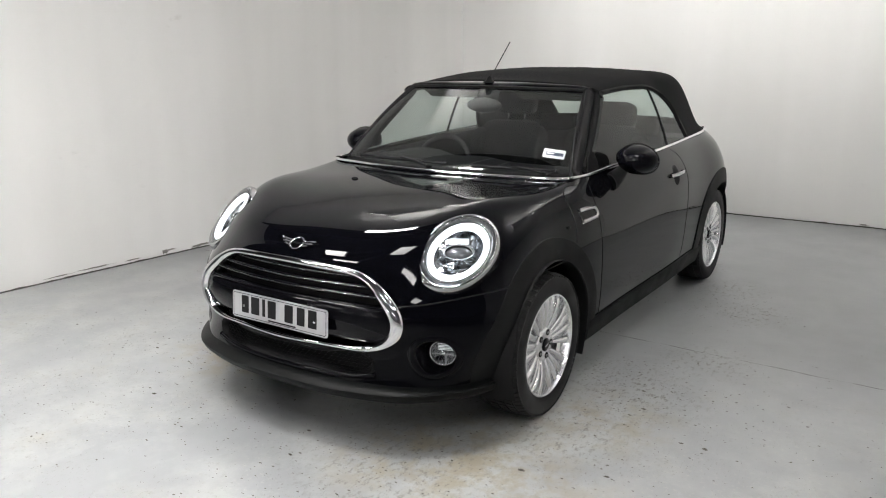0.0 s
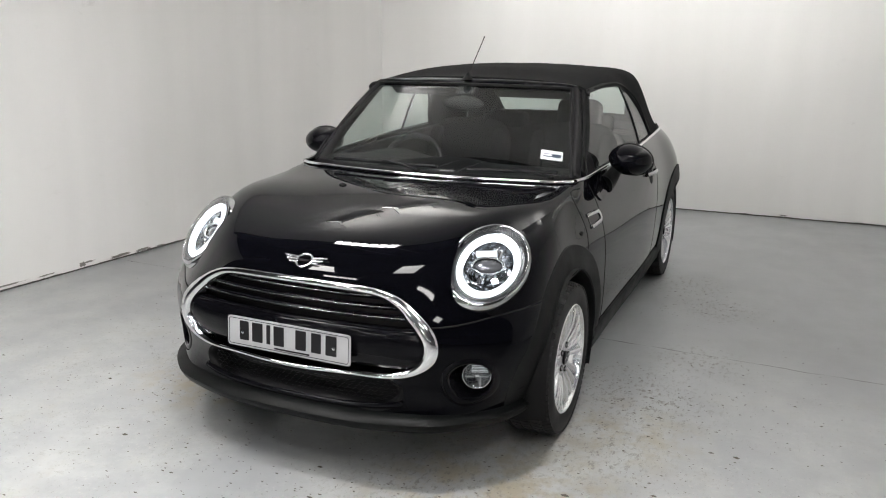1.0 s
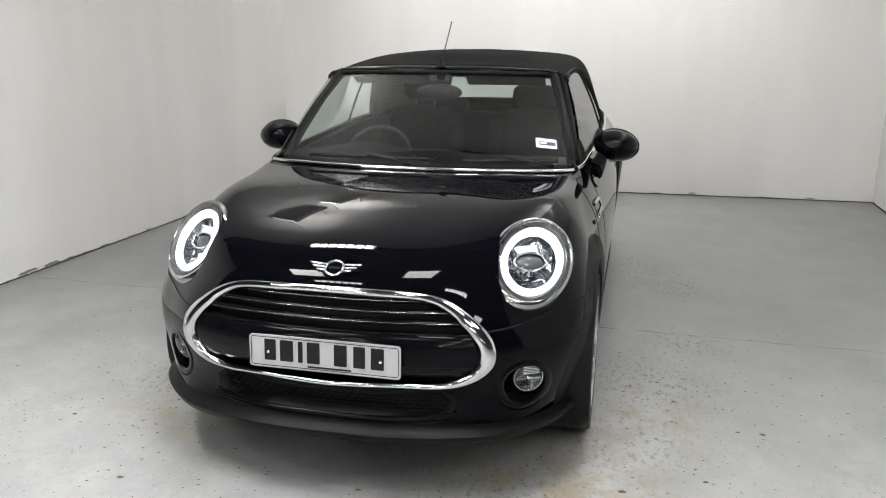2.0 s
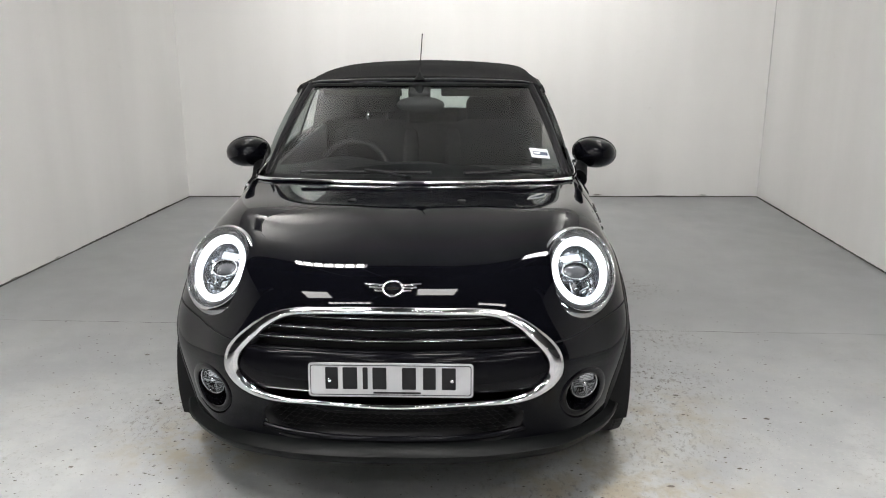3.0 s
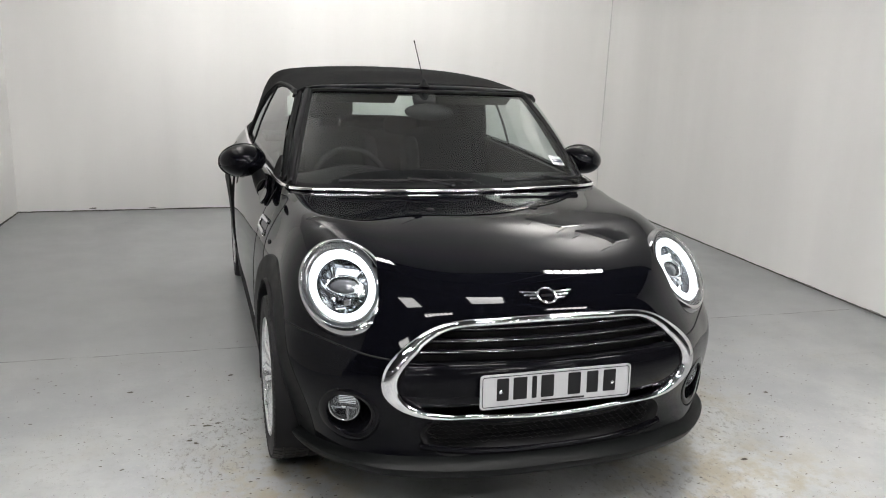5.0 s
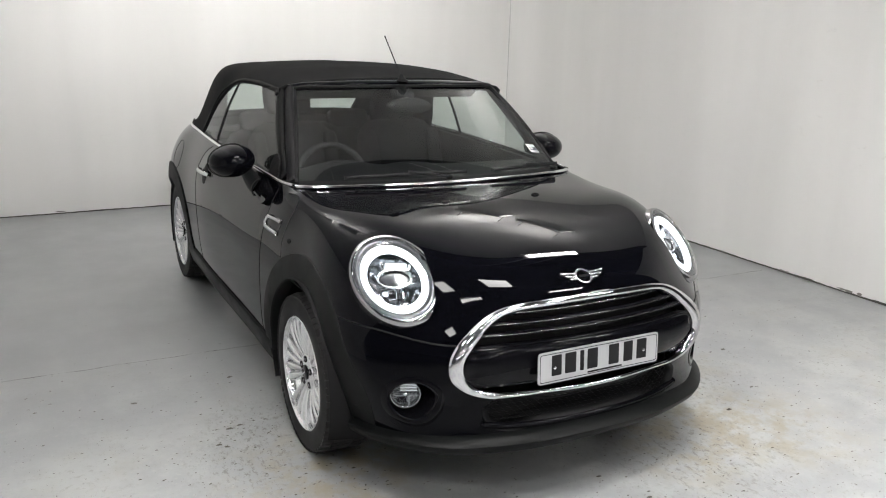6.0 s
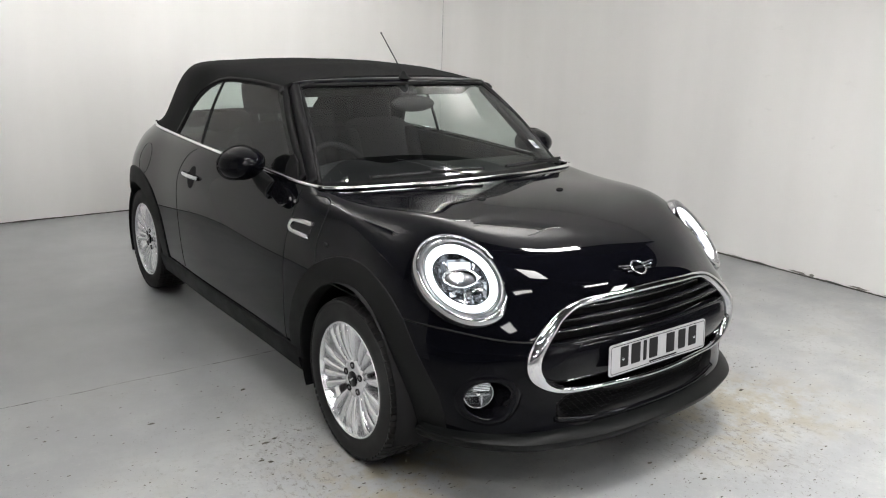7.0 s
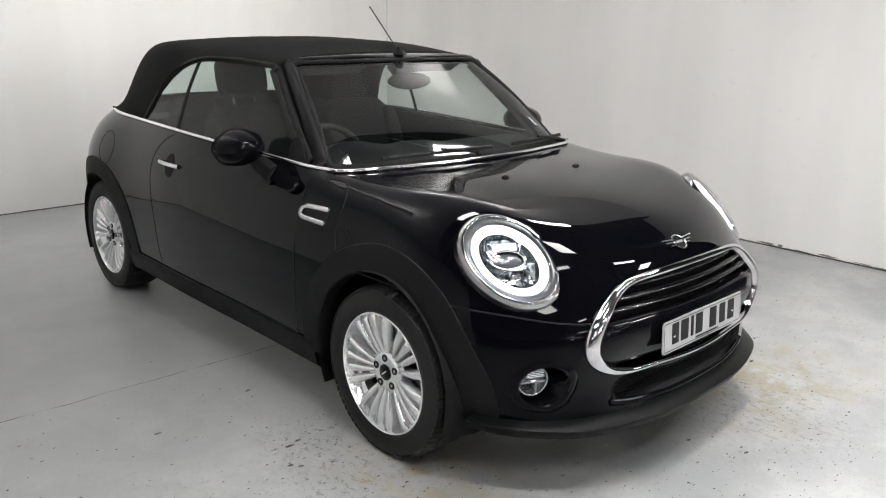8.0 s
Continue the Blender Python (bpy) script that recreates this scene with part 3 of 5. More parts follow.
rib(0.760, 2.18, 0.997, 0.800, 2.19, 0.930, 0.832, 2.20, 0.855, 0.855, 2.20, 0.770, 0.865, 2.20, 0.650, 0.864, 2.20, 0.53, 0.855, 2.20, 0.38, 0.832, 2.20, 0.25)
rib(0.705, 2.59, 1.005, 0.765, 2.63, 0.940, 0.808, 2.65, 0.865, 0.840, 2.66, 0.775, 0.855, 2.67, 0.660, 0.855, 2.67, 0.54, 0.842, 2.66, 0.39, 0.815, 2.63, 0.26)
rib(0.550, 2.76, 1.010, 0.610, 2.83, 0.945, 0.655, 2.87, 0.870, 0.685, 2.90, 0.780, 0.700, 2.92, 0.665, 0.700, 2.93, 0.54, 0.690, 2.92, 0.40, 0.670, 2.89, 0.27)
rib(0.300, 2.84, 1.010, 0.330, 2.92, 0.945, 0.350, 2.97, 0.870, 0.365, 3.00, 0.780, 0.370, 3.02, 0.665, 0.370, 3.03, 0.54, 0.370, 3.02, 0.40, 0.360, 2.99, 0.27)
rib(0, 2.86, 1.010, 0, 2.94, 0.945, 0, 2.99, 0.870, 0, 3.02, 0.780, 0, 3.04, 0.665, 0, 3.05, 0.54, 0, 3.04, 0.40, 0, 3.01, 0.27)


def body_grid():
    half = np.array(RIBS)
    ring = np.concatenate([half, half[-2:0:-1] * [-1, 1, 1], half[:1]])
    step = np.linalg.norm(np.diff(ring, axis=0), axis=2).mean(1)
    k = np.r_[0, np.cumsum(step)]
    u = np.concatenate([np.linspace(k[i], k[i + 1], max(3, round(step[i] / 0.016)) + 1)[:-1] for i in range(len(step))])
    wide = cubic(k, ring.reshape(len(ring), -1), u, True).reshape(len(u), -1, 3)
    kv = np.arange(ring.shape[1], dtype=float)
    v = np.linspace(0, kv[-1], 78)
    tall = cubic(kv, wide.transpose(1, 0, 2).reshape(len(kv), -1), v).reshape(len(v), len(u), 3)
    return tall


GRID = body_grid()
ROWS_V, COLS_U = GRID.shape[:2]
BODY_VERTS = GRID.reshape(-1, 3)
BODY_FACES = [f[::-1] for f in grid_faces(ROWS_V, COLS_U, True)]
SHELL = BVHTree.FromPolygons([Vector(v) for v in BODY_VERTS], BODY_FACES)


def vertex_normals():
    du = np.roll(GRID, -1, 1) - np.roll(GRID, 1, 1)
    dv = np.gradient(GRID, axis=0)
    n = np.cross(du, dv)
    n /= np.linalg.norm(n, axis=2)[..., None] + 1e-12
    c = GRID - np.array([0, 1.1, 0.3])
    n = n * np.where((n * c).sum(2).mean() < 0, -1, 1)
    # even out the shading where the wing turns into the scuttle, and a little over the nose
    x, y, z = np.abs(GRID[..., 0]), GRID[..., 1], GRID[..., 2]
    corner = np.clip((x - 0.45) / 0.1, 0, 1) * np.clip((y + 0.1) / 0.15, 0, 1) * np.clip((0.75 - y) / 0.15, 0, 1) * np.clip((z - 0.72) / 0.08, 0, 1)
    nose = 0.5 * np.clip((-0.1 - y) / 0.1, 0, 1) * np.clip((z - 0.60) / 0.05, 0, 1)
    lid = 0.9 * np.clip((y + 0.45) / 0.1, 0, 1) * np.clip((0.42 - y) / 0.06, 0, 1) * np.clip((z - 0.74) / 0.06, 0, 1)
    weight = np.maximum(np.maximum(corner, nose), lid)[..., None]
    for _ in range(26):
        up, down = np.vstack([n[:1], n[:-1]]), np.vstack([n[1:], n[-1:]])
        mean = (np.roll(n, 1, 1) + np.roll(n, -1, 1) + up + down) / 4
        n = n * (1 - weight) + mean * weight
        n /= np.linalg.norm(n, axis=2)[..., None] + 1e-12
    return n.reshape(-1, 3)


BODY_NORMALS = vertex_normals()


def cast(origin, way):
    """The place and outward normal where a ray meets the body shell."""
    p, n, _, _ = SHELL.ray_cast(Vector(origin), Vector(way).normalized())
    if p is None:
        p, n, _, _ = SHELL.find_nearest(Vector(origin) + Vector(way).normalized())
    return p, (n if n.dot(Vector(way)) < 0 else -n)


def on_front(x, z):
    return cast((x, -2.0, z), (0, 1, 0))


def on_side(y, z, s=1):
    return cast((2.0 * s, y, z), (-s, 0, 0))


def on_top(x, y):
    return cast((x, y, 2.0), (0, 0, -1))


def outline(points, count):
    return curve(points, count, True)


def inside(poly, a, b):
    """Which of the points (a, b) lie within the closed polygon."""
    hit = np.zeros(np.shape(a), bool)
    for (x1, y1), (x2, y2) in zip(poly, np.roll(poly, -1, 0)):
        cross = ((y1 > b) != (y2 > b)) & (a < (x2 - x1) * (b - y1) / (y2 - y1 + 1e-12) + x1)
        hit ^= cross
    return hit


def both(half):
    """A closed outline in (x, z) from its right half, listed from the top centre to the bottom centre."""
    h = list(half)
    return h + [(-x, z) for x, z in h[-2:0:-1]]


GRILLE = outline(both([(0, 0.722), (0.22, 0.718), (0.37, 0.698), (0.475, 0.640), (0.545, 0.553), (0.537, 0.487), (0.475, 0.437), (0.28, 0.417), (0, 0.411)]), 160)
INTAKE = outline(both([(0, 0.398), (0.22, 0.398), (0.40, 0.398), (0.425, 0.365), (0.40, 0.312), (0.22, 0.300), (0, 0.300)]), 120)
LAMP_C, LAMP_N = Vector((0.626, -0.393, 0.772)), Vector((0.355, -0.629, 0.692)).normalized()
LAMP_A = LAMP_N.cross(Vector((0, 0, 1))).normalized()
LAMP_B = LAMP_A.cross(LAMP_N).normalized()
if LAMP_B.z < 0:
    LAMP_A, LAMP_B = -LAMP_A, -LAMP_B
LAMP_TURN = 0.672
LAMP_A, LAMP_B = LAMP_A * math.cos(LAMP_TURN) + LAMP_B * math.sin(LAMP_TURN), LAMP_B * math.cos(LAMP_TURN) - LAMP_A * math.sin(LAMP_TURN)
LAMP_RA, LAMP_RB = 0.141, 0.191
FOG_C = Vector((0.637, -0.517, 0.408))
ARCH_R = 0.352


def keep_mask():
    """Faces of the shell that stay: not those within openings."""
    f = np.array(BODY_FACES)
    c = BODY_VERTS[f].mean(1)
    x, y, z = c.T
    ax = np.abs(x)
    front = y < -0.2
    gone = front & inside(GRILLE * 0.97 + [0, 0.012], x, z) & (y < -0.5)
    gone |= front & inside(INTAKE, x, z)
    rel = np.stack([ax, y, z], 1) - np.array(LAMP_C)
    a, b = rel @ np.array(LAMP_A), rel @ np.array(LAMP_B)
    gone |= front & ((a / (LAMP_RA - 0.02)) ** 2 + (b / (LAMP_RB - 0.02)) ** 2 < 1)
    gone |= front & (((ax - 0.632) / 0.075) ** 2 + ((z - 0.399) / 0.079) ** 2 < 1)
    for wy in (0.0, WHEELBASE):
        gone |= (np.hypot(y - wy, z - 0.315) < ARCH_R + 0.05) & (ax > 0.5)
        gone |= (np.abs(y - wy) < ARCH_R + 0.01) & (z < 0.33) & (ax > 0.7)
    gone |= (z < 0.275) & (y > 0.2) & (y < 2.2)
    return ~gone


def seam_height(x, y):
    """Height of the joint between bonnet and front bumper."""
    return 0.600 + 0.04 * min(1.0, max(0.0, (abs(x) - 0.5) / 0.33))


def panel_of(c):
    x, y, z = c
    if y < 0.33 and (z > seam_height(x, y) or y > -0.30):
        return "bonnet" if z > 0.58 else "front_bumper" if y < 0 else "front_wing_left" if x > 0 else "front_wing_right"
    if y < 0.0:
        return "front_bumper"
    if y < 0.52:
        return "front_wing_left" if x > 0 else "front_wing_right"
    if y < 1.72:
        return "door_left" if x > 0 else "door_right"
    if y < 2.62:
        return "rear_wing_left" if x > 0 else "rear_wing_right"
    return "tail"


def build_panels():
    keep = keep_mask()
    sets = {}
    for f, k in zip(BODY_FACES, keep):
        if k:
            sets.setdefault(panel_of(BODY_VERTS[list(f)].mean(0)), []).append(f)
    plain = {"bonnet": "bonnet", "front_bumper": "front_bumper", "front_wing_left": "front_wing", "front_wing_right": "front_wing",
             "door_left": "door", "door_right": "door", "rear_wing_left": "rear_wing", "rear_wing_right": "rear_wing", "tail": "tail_panel"}
    made = {}
    for key, faces in sets.items():
        used = sorted({i for f in faces for i in f})
        back = {i: n for n, i in enumerate(used)}
        me = mesh_of(plain[key], BODY_VERTS[used], [tuple(back[i] for i in f) for f in faces], PAINT)
        me.normals_split_custom_set_from_vertices([tuple(BODY_NORMALS[i]) for i in used])
        ob = new(plain[key], me)
        ob.parent = car
        made[key] = ob
    return made


PANELS = build_panels()
for key in ("door_left", "door_right"):
    PANELS[key]["label"] = "closed glossy black door"
PANELS["bonnet"]["label"] = "glossy black clamshell bonnet, closed"


def lay(points, casting, lift=0.0):
    """Casts (a, b) pairs onto the shell: places lifted off it, and normals."""
    hits = [casting(*p) for p in points]
    return np.array([p + n * lift for p, n in hits]), np.array([n for _, n in hits])


def seam(points, casting, count=80, width=0.0030):
    p = curve(points, count)
    place, n = lay(p, casting, 0.0004)
    section = [(-width, 0.0), (-width * 0.5, 0.0009), (width * 0.5, 0.0009), (width, 0.0)]
    return part("panel_gap", sweep(place, section, n), DARK, car)


for s in (1, -1):
    side = lambda y, z, s=s: on_side(y, z, s)  # noqa: E731
    seam([(0.435, 0.925), (0.315, 0.90), (0.292, 0.84), (0.285, 0.76), (0.27, 0.70)], side, 60)
    seam([(0.545, 0.93), (0.525, 0.86), (0.522, 0.7), (0.525, 0.5), (0.53, 0.30)], side, 60)
    seam([(1.64, 0.968), (1.72, 0.93), (1.775, 0.85), (1.79, 0.7), (1.77, 0.5), (1.76, 0.32)], side, 80)
    seam([(0.53, 0.305), (1.0, 0.30), (1.5, 0.298), (2.1, 0.295)], side, 60)
    seam([(-0.335, 0.332), (-0.385, 0.330), (-0.435, 0.325)], side, 20, 0.0022)
    seam([(0.50 * s, 0.602), (0.60 * s, 0.606), (0.70 * s, 0.622), (0.78 * s, 0.636), (0.832 * s, 0.645)], on_front, 60)
    flap = [(2.36 + 0.085 * math.cos(t), 0.83 + 0.085 * math.sin(t)) for t in np.linspace(0, 2 * math.pi, 25)]
    if s < 0:
        seam(flap, side, 90, 0.0016)


def arch_radius(wy, c):
    """Radius of the wheel opening; the front one reaches further back behind the tyre and hugs it ahead."""
    return ARCH_R + (0.030 * max(0.0, c) ** 1.5 - 0.020 * max(0.0, -c) if not wy else 0.0)


def arch_trim(wy, s):
    """A matt wheel-arch moulding that stands proud of the body, with a lip turned into the arch."""
    angles = np.radians(np.linspace(6 if wy else -8, 192 if wy else 198, 70))
    rows = []
    for t in angles:
        c, d = math.cos(t), math.sin(t)
        wide = 0.100 + (0.032 * max(0.0, -math.cos(t)) ** 2 if not wy else 0.0)
        inner = arch_radius(wy, c)
        r = inner + np.array([0.0, 0.0, 0.004, 0.03, 0.7 * wide, wide - 0.004, wide])
        flush = 1.0 if wy else 1.0 - 0.75 * min(1.0, max(0.0, -c * 1.4))
        lift = [-0.05] + [h * flush for h in (0.003, 0.0075, 0.008, 0.0075, 0.006)] + [-0.003]
        row = []
        for q, h in zip(r, lift):
            y, z = wy + q * c, max(0.25, 0.315 + q * d)
            if not wy and y < -0.41:
                z = max(z, 0.25)
            p, n = on_side(y, z, s)
            flat = Vector((s, 0, 0)) if h < 0 else (n + Vector((s, 0, 0)) * 0.6).normalized()
            row.append(p + flat * h)
        rows += row
    return sharp(part("wheel_arch_trim", (rows, grid_faces(len(angles), 7)), TRIM, car, "matt black wheel-arch moulding"), 32)


def sill_trim(s):
    rows, ys = [], np.linspace(0.41, 2.17, 60)
    for y in ys:
        for z, h in ((0.298, -0.003), (0.296, 0.010), (0.285, 0.014), (0.25, 0.013), (0.20, 0.002), (0.175, -0.03), (0.17, -0.12)):
            p, n = on_side(y, max(z, 0.252), s)
            rows.append((p.x + s * h, y, z))
    sharp(part("sill_trim", (rows, grid_faces(len(ys), 7)), TRIM, car, "matt black sill moulding"), 32)


def wheel_well(wy, s):
    rows = []
    for t in np.radians(np.linspace(-25, 205, 40)):
        inner = arch_radius(wy, math.cos(t))
        for x, r in ((0.84, inner + 0.004), (0.70, inner + 0.03), (0.48, inner + 0.03), (0.48, 0.1)):
            rows.append((s * x, wy + r * math.cos(t), 0.315 + r * math.sin(t)))
    part("wheel_well_liner", (rows, grid_faces(40, 4)), DARK, car)


for s in (1, -1):
    for wy in (0.0, WHEELBASE):
        arch_trim(wy, s)
        wheel_well(wy, s)
    sill_trim(s)

under = [(-0.35, -0.62, 0.21), (0.35, -0.62, 0.21), (0.48, -0.4, 0.21), (0.48, 0.4, 0.2), (0.70, 0.45, 0.19), (0.70, 2.1, 0.19), (0.48, 2.15, 0.2), (0.48, 2.85, 0.24), (-0.48, 2.85, 0.24), (-0.48, 2.15, 0.2), (-0.70, 2.1, 0.19), (-0.70, 0.45, 0.19), (-0.48, 0.4, 0.2), (-0.48, -0.4, 0.21)]
solid(part("underbody", (under, [tuple(range(14))]), DARK, car), 0.03)


def front_lip():
    """The matt lower lip that juts out and sweeps round beneath the bumper."""
    half = [(0, -0.782), (0.17, -0.779), (0.32, -0.760), (0.45, -0.725), (0.55, -0.685), (0.635, -0.62), (0.705, -0.545), (0.757, -0.465), (0.790, -0.375)]
    edge = curve([(-x, y) for x, y in half[:0:-1]] + half, 121)
    tang = np.gradient(edge, axis=0)
    rows = []
    for (x, y), t in zip(edge, tang):
        out = Vector((t[1], -t[0], 0)).normalized()
        far = min(1.0, abs(x) / 0.79)
        top = 0.288 - 0.012 * far**3
        e = Vector((x, y, 0))
        p, _ = cast((x + out.x * 0.3, y + out.y * 0.3, top), -out)
        reach = max(0.012, (e - Vector((p.x, p.y, 0))).dot(out))
        for back, z in ((reach + 0.008, top + 0.001), (reach - 0.003, top), (reach * 0.5, top - 0.008), (0.006, 0.268), (0.0, 0.262), (0.001, 0.256), (0.012, 0.236), (0.022, 0.226), (0.16, 0.214)):
            q = e - out * back
            rows.append((q.x, q.y, z))
    sharp(part("front_lip", (rows, grid_faces(121, 9)), LIP, car, "matt black lower front lip"), 28)


front_lip()


# grille
grille = part("grille_ring", ([(0, 0, 0)], []), CHROME, car)


def ring_band(shape, width_at, lift_rows, casting=on_front):
    """A moulded band that follows a closed outline (a, b) on the shell; width grows inwards."""
    c = shape.mean(0)
    tang = np.roll(shape, -1, 0) - np.roll(shape, 1, 0)
    inner = np.stack([-tang[:, 1], tang[:, 0]], 1)
    inner /= np.linalg.norm(inner, axis=1)[:, None]
    inner *= np.sign(((c - shape) * inner).sum(1))[:, None]
    rows = []
    for q, i in zip(shape, inner):
        w = width_at(*q)
        for f, h in lift_rows:
            p, n = casting(*(q + i * w * f))
            rows.append(p + n * h)
    k = len(lift_rows)
    return rows, grid_faces(len(shape), k)[:] + [((len(shape) - 1) * k + j, (len(shape) - 1) * k + j + 1, j + 1, j) for j in range(k - 1)]


def grille_width(x, z):
    return 0.024 + 0.022 * max(0.0, (abs(x) - 0.33) / 0.215) ** 1.2 - (0.003 if z > 0.66 else 0.007 * min(1.0, max(0.0, (0.47 - z) / 0.04)))


BAND = [(0.0, -0.006), (0.02, 0.010), (0.10, 0.017), (0.3, 0.0195), (0.7, 0.0195), (0.92, 0.014), (1.0, 0.002), (1.0, -0.05)]
v, f = ring_band(GRILLE, grille_width, BAND)
old = grille.data
grille.data = mesh_of("grille_ring", v, f, RIM)
bpy.data.meshes.remove(old)
grille["label"] = "broad chrome surround of the oval grille"


def across(half, z, lift, section, count=61, name="slat", mat=GLOSS, parent=grille):
    xs = np.linspace(-half, half, count)
    place, n = [], []
    for x in xs:
        p, m = on_front(x, z)
        place.append(p + Vector((0, -1, 0)) * lift)
        n.append((0, -1, 0.25))
    return part(name, sweep(place, section, n), mat, parent)


def back_sheet(name, shape, lift, mat, parent):
    """A sheet behind an opening, a set depth inside the shell."""
    rows = []
    for k in (0.985, 0.7, 0.4, 0.02):
        for x, z in shape:
            c = shape.mean(0)
            p, _ = on_front(*(c + (np.array([x, z]) - c) * k))
            rows.append(p + Vector((0, 1, 0)) * lift)
    n = len(shape)
    return part(name, (rows, grid_faces(4, n, True)), mat, parent)


back_sheet("grille_backing", GRILLE, 0.07, DARK, grille)
SLAT = [(-0.011, 0.0), (-0.010, 0.012), (-0.004, 0.022), (0.003, 0.024), (0.008, 0.018), (0.010, 0.0)]
for z, half in ((0.684, 0.335), (0.652, 0.405), (0.621, 0.445)):
    across(half, z, -0.030, SLAT)
    # thin bright strip that draws the gloss highlight along the slat
    across(half - 0.01, z + 0.006, -0.0045, [(-0.0010, 0), (0, 0.0014), (0.0010, 0)], 61, "slat_glint", SATIN)


def grille_panel():
    top, low = 0.592, 0.452
    rows, xs = [], np.linspace(-1, 1, 81)
    zs = [(1.0, -0.03), (1.0, -0.002), (0.97, 0.006), (0.9, 0.009), (0.5, 0.010), (0.1, 0.009), (0.0, 0.0)]
    for a in xs:
        for k, h in zs:
            z = low + (top - low) * k
            half = 0.505 - 0.55 * max(0, z - 0.53) - 0.55 * max(0, 0.50 - z)
            p, n = on_front(half * a, z)
            rows.append(p + Vector((0, -1, 0)) * (h - 0.008))
    part("grille_panel", (rows, grid_faces(81, len(zs))), GLOSS, grille, "gloss black lower grille panel")
    across(0.47, 0.5935, -0.006, [(-0.003, 0), (-0.002, 0.003), (0.002, 0.003), (0.003, 0)], 81, "grille_bar", GLOSS)


grille_panel()

# lower intake with a fine mesh
intake = part("lower_intake", joined((lambda r: r)(ring_band(INTAKE, lambda x, z: 0.03, [(0.0, 0.001), (0.3, 0.0), (0.6, -0.02), (1.0, -0.06)]))), DARK, car)
back_sheet("intake_backing", INTAKE, 0.075, DARK, intake)
lattice = []
for i in range(7):
    z = 0.308 + i * 0.0135
    pts = [(on_front(x, z)[0] + Vector((0, 0.026, 0))) for x in np.linspace(-0.41, 0.41, 60)]
    pts = [p + Vector((0, 0, 0.004 * (-1) ** (j + i))) for j, p in enumerate(pts)]
    lattice.append(sweep(pts, circle(0.0022, 4)))
part("intake_mesh", joined(*lattice), TRIM, intake)

ledge = [on_front(x, 0.299 + 0.02 * (x / 0.43) ** 4)[0] for x in np.linspace(-0.43, 0.43, 71)]
part("intake_ledge", sweep(ledge, [(-0.012, -0.012), (-0.012, 0.001), (-0.008, 0.007), (-0.001, 0.009), (0.006, 0.006), (0.010, -0.001), (0.010, -0.014)], [(0, -0.75, 0.65)] * 71), GLOSS, intake, "gloss black ledge below the mesh")

# number plate, its characters kept as plain bars
PLATE_TILT = math.degrees(math.atan2(0.012, 0.111))
plate = part("number_plate", ([(0, 0, 0)], []), PLATE, car)


def rounded(w, h, r, y, n=6):
    out = []
    for cx, cz, a0 in ((w / 2 - r, h / 2 - r, 0), (-w / 2 + r, h / 2 - r, 90), (-w / 2 + r, -h / 2 + r, 180), (w / 2 - r, -h / 2 + r, 270)):
        out += [(cx + r * math.cos(radians(a0 + 90 * i / n)), y, cz + r * math.sin(radians(a0 + 90 * i / n))) for i in range(n + 1)]
    return out


def slab(w, h, r, depth, y=0.0):
    """A flat plate with rounded corners, facing -y."""
    a, b = rounded(w, h, r, y - depth), rounded(w, h, r, y)
    n = len(a)
    return a + b, [tuple(range(n))] + [(i, i + n, (i + 1) % n + n, (i + 1) % n) for i in range(n)] + [tuple(range(2 * n))[n:][::-1]]


plate_parts = slab(0.52, 0.111, 0.012, 0.004)
plate.data = mesh_of("number_plate", *plate_parts, PLATE, False)
plate["label"] = "white number plate with black bars and a thin dark border"
plate.matrix_local = pose(0, -0.743, 0.512, -4)
frame_out, frame_in = rounded(0.508, 0.099, 0.009, -0.0052), rounded(0.503, 0.094, 0.007, -0.0052)
n_ = len(frame_out)
part("plate_border", (frame_out + frame_in, [(i, (i + 1) % n_, (i + 1) % n_ + n_, i + n_) for i in range(n_)]), INK, plate, smooth=False)
BAR_X = [(-0.186, 0.040), (-0.128, 0.046), (-0.080, 0.016), (-0.035, 0.044), (0.058, 0.044), (0.122, 0.040), (0.183, 0.044)]
for bx, bw in BAR_X:
    part("plate_bar", slab(bw, 0.072, 0.003, 0.0012, -0.0046), INK, plate, smooth=False).location = (bx, 0, 0.006)
part("plate_caption_bar", slab(0.15, 0.006, 0.001, 0.0008, -0.0046), INK, plate, smooth=False).location = (0.02, 0, -0.0415)
for bx in (-0.193, 0.193):
    part("plate_screw", ball(0.006, 0.003, 0.006, pose(bx, -0.006, -0.002), 6, 12), SATIN, plate)
part("plate_holder", slab(0.42, 0.08, 0.01, 0.02, 0.022), DARK, plate, smooth=False)


